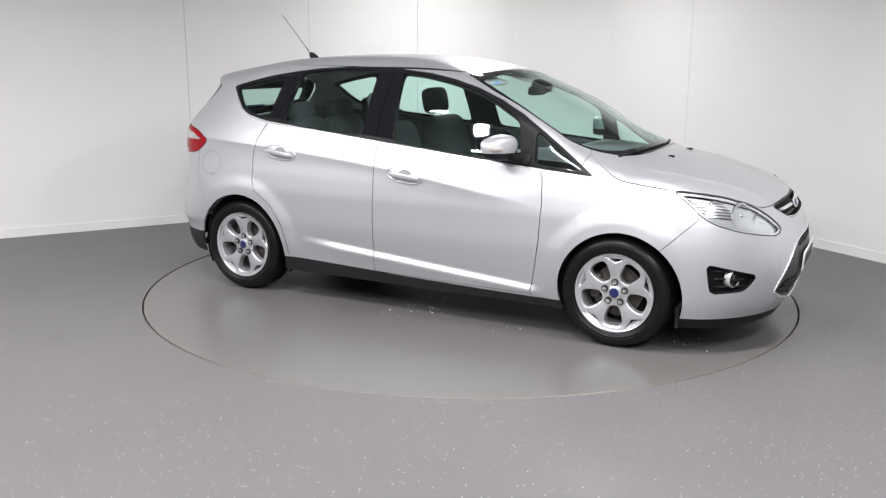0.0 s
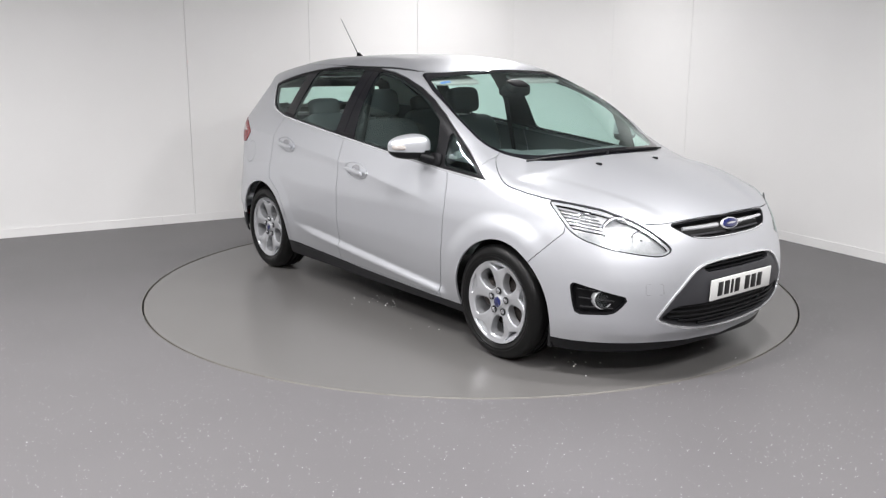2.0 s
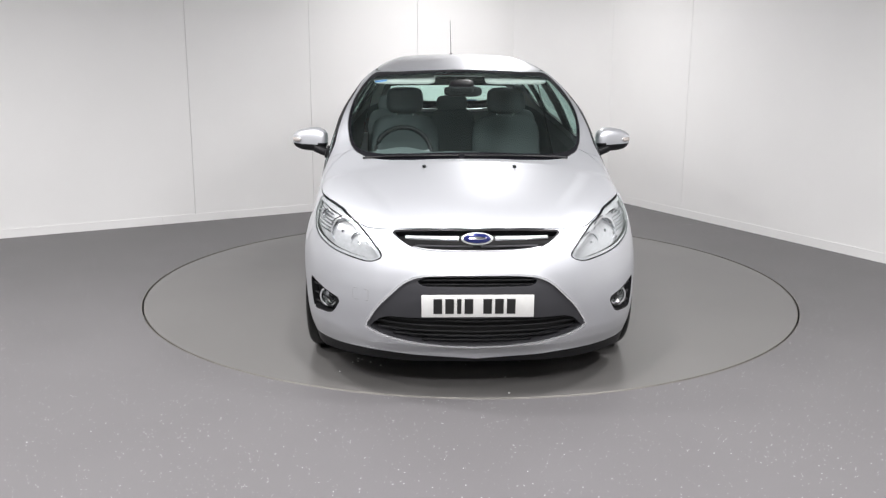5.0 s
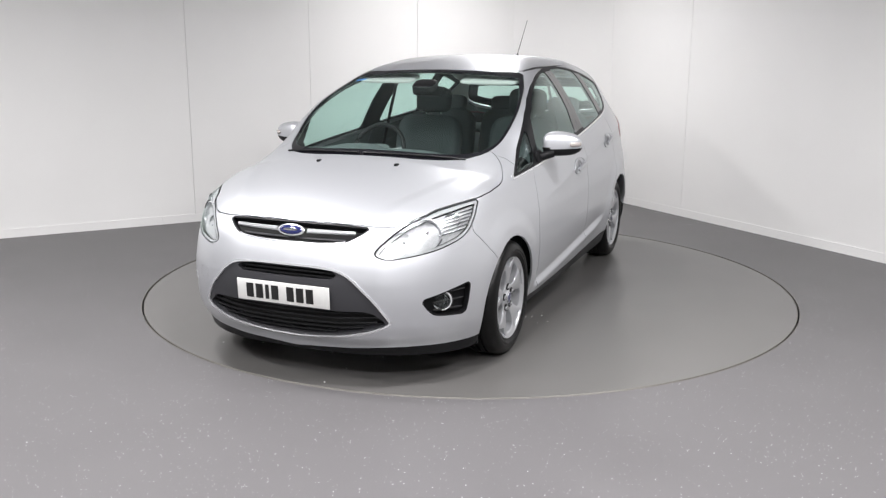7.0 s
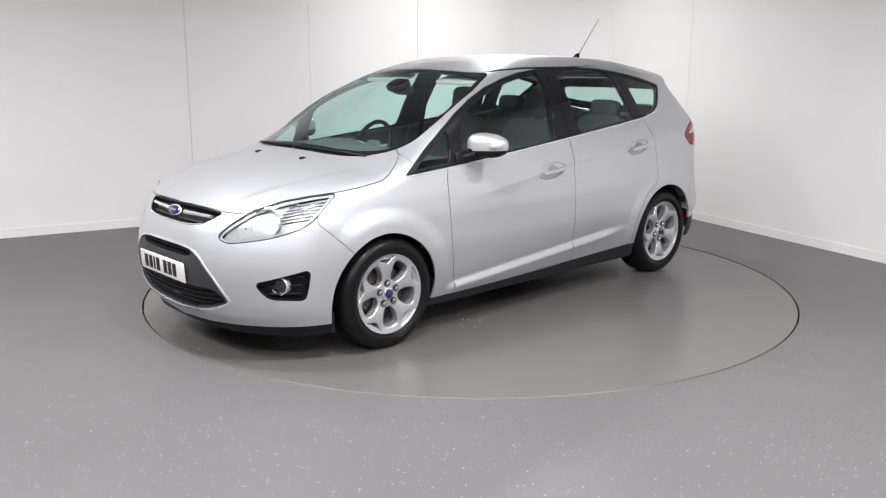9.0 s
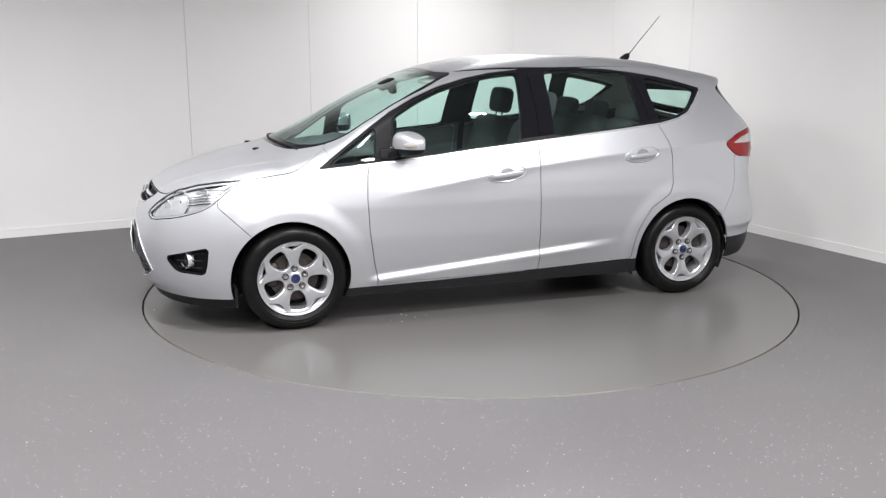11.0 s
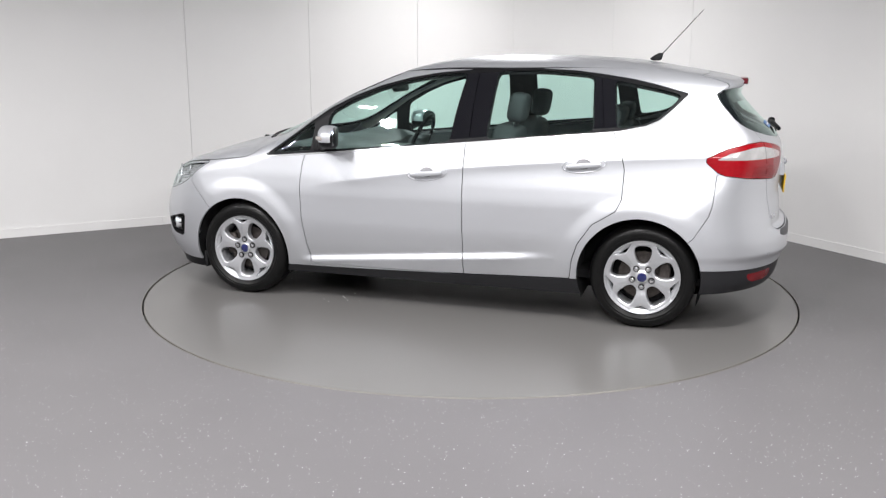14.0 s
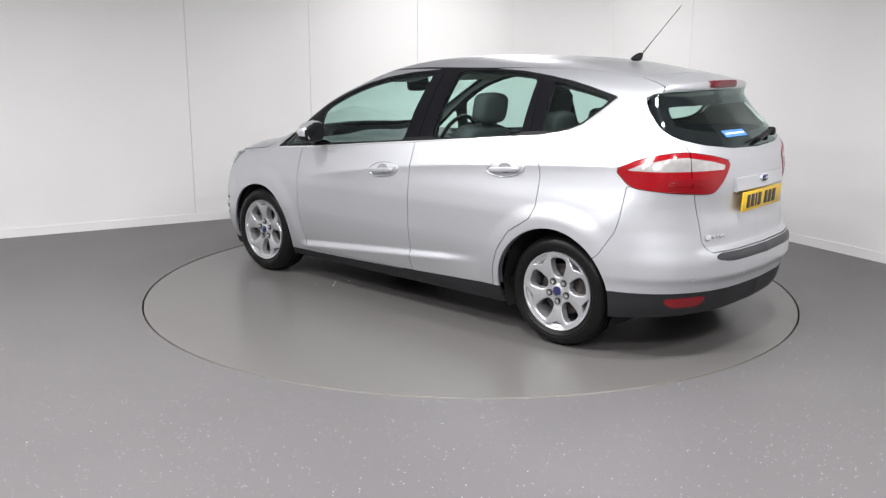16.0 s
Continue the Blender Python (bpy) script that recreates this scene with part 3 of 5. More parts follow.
GRILLE = [(-0.2, 0.616), (0.17, 0.613), (0.284, 0.604), (0.354, 0.570), (0.47, 0.455), (0.528, 0.36), (0.53, 0.335), (0.43, 0.292), (0.289, 0.262), (0.129, 0.240), (-0.2, 0.233)]
SLOT_UP = [(-0.2, 0.602), (0.25, 0.597), (0.285, 0.578), (0.255, 0.556), (-0.2, 0.553)]
SLOT_LOW = [(-0.2, 0.402), (0.44, 0.405), (0.505, 0.352), (0.50, 0.335), (0.42, 0.305), (0.28, 0.275), (0.12, 0.254), (-0.2, 0.248)]
DOOR_F = [(0.86, 1.06), (0.853, 0.990), (0.877, 0.909), (0.887, 0.772), (0.877, 0.562), (0.850, 0.381), (0.818, 0.243), (-0.230, 0.256), (-0.222, 0.776), (-0.226, 1.20)]
DOOR_R = [(-0.230, 0.256), (-0.222, 0.776), (-0.226, 1.20), (-1.05, 1.25), (-1.114, 1.157), (-1.170, 1.044), (-1.193, 0.947), (-1.188, 0.778), (-1.159, 0.711), (-1.107, 0.676), (-1.022, 0.623),
          (-0.940, 0.499), (-0.911, 0.406), (-0.896, 0.281)]
TAILLAMP = [(0.925, 1.019), (1.06, 1.081), (1.195, 1.111), (1.294, 1.116), (1.43, 1.092), (1.54, 1.060), (1.511, 0.974), (1.458, 0.905), (1.427, 0.893), (1.2, 0.910), (1.01, 0.932)]
REAR_SCREEN = [(-0.2, 1.415), (0.2, 1.413), (0.48, 1.411), (0.558, 1.400), (0.598, 1.329), (0.632, 1.226), (0.610, 1.182), (0.492, 1.148), (0.275, 1.122), (-0.2, 1.110)]
TAILGATE = [(-0.2, 1.70), (0.42, 1.60), (0.47, 1.47), (0.52, 1.40), (0.585, 1.22), (0.590, 1.116), (0.579, 0.899), (0.551, 0.748), (0.544, 0.644), (0.50, 0.590), (0.2, 0.592), (-0.2, 0.592)]
PAD = [(-0.2, 0.535), (0.40, 0.538), (0.50, 0.558), (0.47, 0.586), (-0.2, 0.586)]
REAR_FOG = [(1.195, 0.350), (1.442, 0.358), (1.402, 0.300), (1.234, 0.300)]
ROOF = [(0.325, -0.2), (0.322, 0.18), (0.300, 0.40), (0.24, 0.535), (0.10, 0.545), (-0.3, 0.525), (-1.0, 0.50), (-1.57, 0.47), (-1.62, 0.30), (-1.63, -0.2)]


def car_body():
    s = Skin(*drape(0.018))
    front, rear = (lambda x, y, z: x > 1.3), (lambda x, y, z: x < -1.4)
    flank = lambda x, y, z: y > 0.35
    for cx, cz, cr in ARCHES:
        s.take(lambda: np.where(s.V[:, 1] > 0.5, np.hypot(s.V[:, 0] - cx, s.V[:, 2] - cz) - cr, 1.0))
    # the lower edge of nose, sills and tail
    s.take(lambda: s.V[:, 2] - crv(s.V[:, 0], (2.2, 0.160), (1.7, 0.150), (1.2, 0.165), (0.9, 0.176), (-0.9, 0.180), (-1.4, 0.22), (-1.75, 0.240), (-2.2, 0.262)))

    def centre(name, T, material, parent=CAR, **k):
        return sheet(s, name, T, material, parent, whole=True, **k)

    # windscreen
    screen = s.take(lambda: s.sd("plan", SCREEN, lambda x, y, z: (x > 0) & (z > 0.95), 1), 0.002)
    clear, border = s.cut(screen, lambda: s.sd("plan", SCREEN_CLEAR, None, 1))
    screen_ob = centre("windscreen", clear, GLASS, off=-0.002, rim=0, pane=True, label="green-tinted windscreen")
    centre("screen_border", border, GLOSS, screen_ob, off=-0.001, label="black windscreen border")
    # lamps and grilles of the nose
    lamp = s.take(lambda: s.sd("nose_corner", HEADLAMP, front, 1), 0.002)
    fog = s.take(lambda: s.sd("nose_corner", FOG, front, 1))
    bonnet = s.take(lambda: s.sd("plan", BONNET, lambda x, y, z: (x > 1.0) & (z > 0.6), 1), 0.0022)
    gtop = s.take(lambda: s.sd("end", GRILLE_TOP, lambda x, y, z: x > 1.9, 1))
    glow_ = s.take(lambda: s.sd("end", GRILLE, lambda x, y, z: x > 1.7, 1))
    # flank windows
    dlo = s.take(lambda: s.sd("side", DLO, flank), 0.0015)
    strip = s.take(lambda: np.maximum(s.sd("side", DLO, flank) - 0.012, s.V[:, 2] - crv(s.V[:, 0], (1.3, 0.95), (1.15, 0.962), (0.8, 1.05), (-0.2, 1.25), (-1.3, 1.30), (-1.50, 1.375), (-1.6, 1.375))))
    tlamp = s.take(lambda: s.sd("tail_corner", TAILLAMP, rear, 1), 0.002)
    rscreen = s.take(lambda: s.sd("end", REAR_SCREEN, lambda x, y, z: x < -1.6, 1), 0.002)
    gate = s.take(lambda: np.maximum(s.sd("end", TAILGATE, lambda x, y, z: x < -1.5), s.V[:, 0] + 1.64 - 0.25 * s.V[:, 1] ** 2), 0.0022)
    roof_all = s.take(lambda: s.sd("plan", [(p[0] + (0.001 if p[0] > 0 else 0), p[1] + (0.016 if p[1] > 0.5 else 0)) for p in ROOF], lambda x, y, z: z > 1.3, 1), 0.001)
    roof, ditch = s.cut(roof_all, lambda: s.sd("plan", ROOF, None, 1))
    # lower trims and bumpers
    sill = s.take(lambda: np.where((np.abs(s.V[:, 0]) < 1.05) & (s.V[:, 1] > 0.4), s.V[:, 2] - crv(s.V[:, 0], (1.0, 0.222), (0.38, 0.236), (-0.23, 0.254), (-0.95, 0.280)), 1.0), 0.0015)
    lip = s.take(lambda: np.where(s.V[:, 0] > 1.45, s.V[:, 2] - crv(s.V[:, 1], (0, 0.172), (0.26, 0.190), (0.52, 0.203), (0.85, 0.205)), 1.0), 0.001)
    skirt = s.take(lambda: np.where(s.V[:, 0] < -1.45, s.V[:, 2] - 0.380, 1.0), 0.001)
    rfog, skirt = s.cut(skirt, lambda: s.sd("tail_corner", REAR_FOG, rear, 1))
    bumper = s.take(lambda: s.sd("side", [(1.735, 0.95), (1.744, 0.748), (1.576, 0.586), (1.40, 0.40), (1.40, 0.0), (2.7, 0.0), (2.7, 0.95)]), 0.0018)
    rbumper = s.take(lambda: s.sd("side", [(-1.709, 0.935), (-1.698, 0.770), (-1.681, 0.701), (-1.604, 0.572), (-1.40, 0.40), (-1.40, 0.0), (-2.7, 0.0), (-2.7, 0.95)], rear), 0.0018)
    pad, rbumper = s.cut(rbumper, lambda: s.sd("end", PAD, rear, 1))
    door_f = s.take(lambda: s.sd("side", DOOR_F, flank), 0.0024)
    door_r = s.take(lambda: s.sd("side", DOOR_R, flank), 0.0024)
    fender = s.take(lambda: s.sd("side", [(0.83, 0.0), (0.83, 0.985), (1.09, 1.0), (1.12, 1.09), (1.30, 1.2), (2.7, 1.2), (2.7, 0.0)], flank), 0.0018)
    frame_ = s.rest

    # panels
    centre("bonnet", bonnet, PAINT, label="silver bonnet with raised flanks")
    centre("roof", roof, PAINT)
    nb = centre("front_bumper", bumper, PAINT)
    centre("lower_lip", lip, BLACK, nb, label="black plastic lower lip")
    rb = centre("rear_bumper", rbumper, PAINT)
    centre("lower_skirt", skirt, SILLGREY, rb, label="black plastic lower skirt")
    centre("step_pad", pad, CHARCOAL, rb, off=0.001, label="grey ribbed loading-edge pad")
    tg = centre("tailgate", gate, PAINT)
    centre("rear_screen", rscreen, DARKGLASS, tg, off=-0.002, rim=0, pane=True, label="dark-tinted rear screen")
    edge_in, rest_in = s.cut(rscreen, lambda: -s.sd("end", REAR_SCREEN, None, 1) - 0.075)
    centre("screen_border", edge_in, GLOSS, tg, off=-0.004, rim=0, label="black rear-screen border")
    for hand in (1, -1):
        P = dict(hand=hand)
        sheet(s, "front_wing", fender, PAINT, CAR, **P)
        q = s.cut(frame_, lambda: np.hypot(s.V[:, 0] + 1.576, (s.V[:, 2] - 0.869) * 1.12) - 0.088, 0.0014) if hand < 0 else (None, frame_)
        fr = sheet(s, "body_side", q[1], PAINT, CAR, **P)
        if hand < 0:
            sheet(s, "fuel_flap", q[0], PAINT, fr, hand=-1, label="round silver fuel flap")
        sheet(s, "roof_ditch", ditch, BLACK, CAR, off=-0.003, label="black roof trim strip", **P)
        sheet(s, "sill", sill, SILLGREY, CAR, label="black plastic sill", **P)
        sheet(s, "rear_reflector", rfog, DEEPRED, rb, off=0.001, label="red bumper reflector", **P)
        fd = sheet(s, "front_door", door_f, PAINT, CAR, **P)
        rd = sheet(s, "rear_door", door_r, PAINT, CAR, **P)
        handle(fd, 0.005, 0.886, hand)
        handle(rd, -0.957, 0.970, hand)
        sheet(s, "window_strip", strip, SATIN, CAR, off=0.002, label="bright window-line strip", **P)
        trim_ = dlo
        for name, pts in PANES:
            pane, trim_ = s.cut(trim_, lambda: s.sd("side", pts, None, 2))
            owner = {"front_pane": fd, "rear_pane": rd}.get(name, fr)
            sheet(s, name, pane, GLASS, owner, off=-0.003, rim=0, pane=True, label="green-tinted side window", **P)
        pillar, upper = s.cut(trim_, lambda: np.maximum(s.sd("side", DLO) + 0.022, np.minimum(np.abs(s.V[:, 0] + 0.24) - 0.20, np.abs(s.V[:, 0] + 1.05) - 0.12)))
        pillar_f, pillar_b = s.cut(pillar, lambda: -(s.V[:, 0] + 0.243), 0.002)
        sheet(s, "pillar_trim", pillar_f, GLOSS, fd, label="gloss black pillar trim", **P)
        pillar_c, pillar_b = s.cut(pillar_b, lambda: s.V[:, 0] + 0.7)
        sheet(s, "pillar_trim", pillar_b, GLOSS, rd, label="gloss black pillar trim", **P)
        pillar_d, pillar_c = s.cut(pillar_c, lambda: s.V[:, 0] + 1.036 + (s.V[:, 2] - 1.30) * 0.16 * -1.0, 0.0015)
        sheet(s, "pillar_trim", pillar_c, GLOSS, rd, label="gloss black pillar trim", **P)
        sheet(s, "pillar_trim", pillar_d, GLOSS, fr, label="gloss black pillar trim", **P)
        sheet(s, "window_frame", upper, BLACK, fr, label="black window frame", **P)
        # headlamp: lens, lit-metal case behind it, two bowls
        hl = sheet(s, "headlamp", lamp, LENS, CAR, hand=hand, off=-0.001, rim=0, pane=True, label="clear headlamp with chrome reflectors")
        case, edge = s.cut(lamp, lambda: s.sd("nose_corner", HEADLAMP, None, 1) + 0.0035)
        case, ledge = s.cut(case, lambda: s.sd("nose_corner", HEADLAMP, None, 1) + 0.016)
        sheet(s, "case", case, LAMPCASE, hl, off=-0.018, rim=-0.015, **P)
        sheet(s, "case_ledge", ledge, LAMPCASE, hl, off=-0.005, rim=0.004, **P)
        sheet(s, "lamp_edge", edge, BLACK, hl, off=-0.001, rim=0.006, label="black lamp edge", **P)
        for y, z, r, nm in ((0.650, 0.770, 0.066, "bowl"), (0.565, 0.730, 0.044, "bowl"), (0.735, 0.825, 0.030, "indicator_bowl")):
            p, n = end_point(y, z, True, -0.019)
            p.y *= hand
            d = Vector((0.80, 0.52 * hand, 0.18))
            m = facing(p, d)
            solid(nm, *moved(lathe([(r, 0.0), (r * 1.02, -0.004), (r * 0.92, -0.012), (r * 0.62, -0.026), (r * 0.25, -0.036), (0.001, -0.038)], 14), m), LAMPBOWL, hl, smooth=False)
            solid("bulb_cap", *moved(pillow((0, -0.012, 0), (r * 0.42, 0.03, r * 0.42), 0.8, 14, 8), m), CHROME, hl)
            solid("bowl_ring", *moved(lathe([(r, 0.002), (r * 1.10, 0.0), (r * 1.10, -0.006), (r, -0.004)], 28, True), m), SATIN, hl)
            # dark crescent beside the bowl
            for turn_ in (20, 200):
                arc = [(r * 1.17 * math.cos(radians(turn_ + 9 * k)), 0.001, r * 1.17 * math.sin(radians(turn_ + 9 * k))) for k in range(8)]
                solid("bezel_gap", *moved(tube(arc, 0.0032, 6), m), CHARCOAL, hl)
        for k in range(6):
            pts = []
            for t in range(6):
                p, n = end_point(0.815 - 0.024 * t, 0.868 - 0.017 * k - 0.006 * t, True, -0.013)
                pts.append((p.x, p.y * hand, p.z))
            solid("reflector_rib", *tube(pts, 0.0034, 6), LAMPBOWL, hl)
        for y, z, w in ((0.715, 0.872, 0.040), (0.600, 0.812, 0.034), (0.520, 0.760, 0.026), (0.790, 0.800, 0.030), (0.485, 0.735, 0.018)):
            p, n = end_point(y, z, True, -0.012)
            p.y, n.y = p.y * hand, n.y * hand
            solid("bezel_slot", *moved(pillow((0, 0, 0), (w, 0.006, 0.007), 0.7, 12, 6), facing(p, n)), CHARCOAL, hl)
        # fog lamp in its black corner recess
        fb = sheet(s, "fog_surround", fog, BLACK, nb, hand=hand, off=-0.036, rim=0, label="black fog-lamp surround")
        sheet(s, "recess_wall", s.cut(fog, lambda: s.sd("nose_corner", FOG, None, 1) + 0.006)[1], BLACK, fb, off=-0.001, rim=0.03, **P)
        p, n = end_point(0.735, 0.435, True, -0.024)
        p.y *= hand
        m = facing(p, Vector((0.9, 0.42 * hand, 0)))
        solid("fog_ring", *moved(lathe([(0.040, -0.03), (0.042, 0.004), (0.047, 0.006), (0.050, 0.0), (0.050, -0.03)], 28), m), SATIN, fb)
        solid("fog_bowl", *moved(lathe([(0.041, 0.0), (0.03, -0.016), (0.012, -0.024), (0.001, -0.025)], 24), m), LAMPBOWL, fb)
        lens_ob = solid("fog_lens", *moved(lathe([(0.042, 0.002), (0.025, 0.008), (0.001, 0.010)], 24), m), LENS, fb)
        lens_ob.visible_shadow = False
        for k in range(3):
            a, _ = end_point(0.80 - 0.004 * k, 0.485 - 0.045 * k, True, -0.010)
            b, _ = end_point(0.70, 0.470 - 0.038 * k, True, -0.014)
            a.y, b.y = a.y * hand, b.y * hand
            solid("fog_slat", *tube([a, b], 0.005, 6), BLACK, fb)
        # tail lamp: red, with a pale upper wedge and a dark split
        white, red = s.cut(tlamp, lambda: np.maximum(s.sd("tail_corner", TAILLAMP) + 0.028, 1.018 - 0.05 * np.maximum(s.V[:, 0] + 1.75, 0) - s.V[:, 2]))
        split_ = lambda: np.abs(-0.835 * s.V[:, 0] - 0.55 * s.V[:, 1] - 1.318 + (s.V[:, 2] - 1.0) * 0.12) - 0.0035
        _, red = s.cut(red, split_)
        _, white = s.cut(white, split_)
        tl = sheet(s, "tail_lamp", red, RED, CAR, hand=hand, off=0.003, label="red tail lamp wrapping the corner")
        sheet(s, "pale_lens", white, WHITELENS, tl, off=0.003, **P)
        sheet(s, "lamp_back", tlamp, DEEPRED, tl, off=-0.008, rim=0, **P)
        sheet(s, "lamp_cover", tlamp, BLACK, tl, off=-0.050, rim=0, **P)
        for k in range(6):
            pts = []
            for t in range(8):
                y = 0.70 - 0.030 * t
                p, n = end_point(y, 0.915 + 0.012 * k, False, 0.0045)
                pts.append((p.x, p.y * hand, p.z))
            solid("lens_rib", *tube(pts, 0.0016, 5), RED, tl)
    # grilles
    up = centre("upper_grille", gtop, PIT, nb, off=-0.04, rim=0, label="black upper grille with chrome bar")
    wall_, _ = s.cut(gtop, lambda: -s.sd("end", GRILLE_TOP, None, 1) - 0.007)
    centre("grille_edge", wall_, BLACK, up, off=-0.001, rim=0.04)
    for hand in (1, -1):
        pts = [end_point(hand * y, 0.766 + 0.010 * y, True, -0.006)[0] for y in np.linspace(0.085, 0.335, 9)]
        solid("chrome_bar", *tube(pts, 0.0125, 8, 0.75), SATIN, up)
        pts = [end_point(hand * y, 0.738 + 0.010 * y, True, -0.022)[0] for y in np.linspace(0.02, 0.29, 9)]
        solid("grille_slat", *tube(pts, 0.006, 6), CHARCOAL, up)
    pts = [end_point(y, 0.7125 + 0.016 * (abs(y) / 0.3) ** 4, True, 0.001)[0] for y in np.linspace(-0.30, 0.30, 25)]
    solid("grille_strip", *tube(pts, 0.0042, 6), SATIN, up, "thin bright strip under the grille")
    low = centre("lower_grille", glow_, PIT, nb, off=-0.06, rim=0, label="wide black lower grille with bright surround")
    ring, inner = s.cut(glow_, lambda: -s.sd("end", GRILLE, None, 1) - 0.009)
    centre("bright_surround", ring, SATIN, low, off=0.004, rim=0.02, label="bright grille surround")
    slot, carrier = s.cut(inner, lambda: np.minimum(s.sd("end", SLOT_UP, None, 1), s.sd("end", SLOT_LOW, None, 1)))
    centre("plate_carrier", carrier, CHARCOAL, low, off=-0.004, rim=0.05)
    for z, w in ((0.566, 0.262), (0.586, 0.262), (0.275, 0.26), (0.302, 0.40), (0.329, 0.47), (0.356, 0.485), (0.383, 0.46)):
        pts = [end_point(y, z + 0.018 * (y / 0.5) ** 2 * (1 if z < 0.45 else -0.4), True, -0.020)[0] for y in np.linspace(-w, w, 21)]
        V, F = tube(pts, 0.0055, 8)
        solid("grille_slat", V, F, BLACK, low)
    # the pale lining of pillars and roof and the dark lining of the doors
    T = np.concatenate([bonnet[:0], roof, ditch, frame_, gate, door_f, door_r])
    high_, low_ = s.cut(T, lambda: 1.10 - 0.06 * s.V[:, 0] - s.V[:, 2])
    centre("window_lining", dlo_rest(s, dlo), BLACK, off=-0.020, rim=0, label="black inner window frames")
    centre("headlining", high_[s.V[high_][:, :, 2].min(1) > 1.0], PALE, off=-0.030, rim=0, label="pale headlining and pillar covers")
    centre("door_lining", low_[(s.V[low_][:, :, 0].max(1) < 1.0)], DASH, off=-0.045, rim=0, label="dark door linings")


def dlo_rest(s, dlo):
    T = dlo
    for name, pts in PANES:
        _, T = s.cut(T, lambda: s.sd("side", pts, None, 2) + 0.010)
    return T


def handle(door, x, z, hand):
    """An oval dished handle with a bar grip across it."""
    tilt = 0.10
    outline = [(0.125 * math.cos(a), 0.046 * math.sin(a)) for a in (2 * math.pi * i / 36 for i in range(36))]
    ring = []
    for u, w in outline:
        ring.append(skin_point(x + u, z + w - u * tilt, hand, 0.003)[0])
    bowl = solid("door_handle", *tube(ring + [ring[0]], 0.0042, 6), PAINT, door, "silver oval door handle")
    V, F = [], []
    levels = ((0.98, 0.002), (0.8, 0.0035), (0.01, 0.0035))
    for k, off in levels:
        V += [skin_point(x + u * k, z + w * k - u * k * tilt, hand, off)[0] for u, w in outline]
    for j in range(2):
        F += [(j * 36 + i, j * 36 + (i + 1) % 36, (j + 1) * 36 + (i + 1) % 36, (j + 1) * 36 + i) for i in range(36)]
    solid("dish", V, F, PAINT, bowl)
    V, F = [], []
    # flat disc, not recessed: its grey paints in the shade of the silver hollow
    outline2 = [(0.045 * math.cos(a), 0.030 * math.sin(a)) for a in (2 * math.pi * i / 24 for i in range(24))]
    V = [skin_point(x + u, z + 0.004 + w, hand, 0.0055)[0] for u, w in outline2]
    solid("finger_hollow_shade", V, [tuple(range(24))], SHADE_AND_SEAM_GREY, bowl, "flat grey disc, painted-in shade of the finger hollow", smooth=False)
    p, n = skin_point(x, z - 0.004, hand, 0.022)
    m = facing(p, n) @ pose(0, 0, 0, 0, math.degrees(tilt) * hand, 0)
    solid("grip", *moved(pillow((0, 0, 0), (0.205, 0.024, 0.030), 0.5, 24, 10), m), PAINT, bowl)


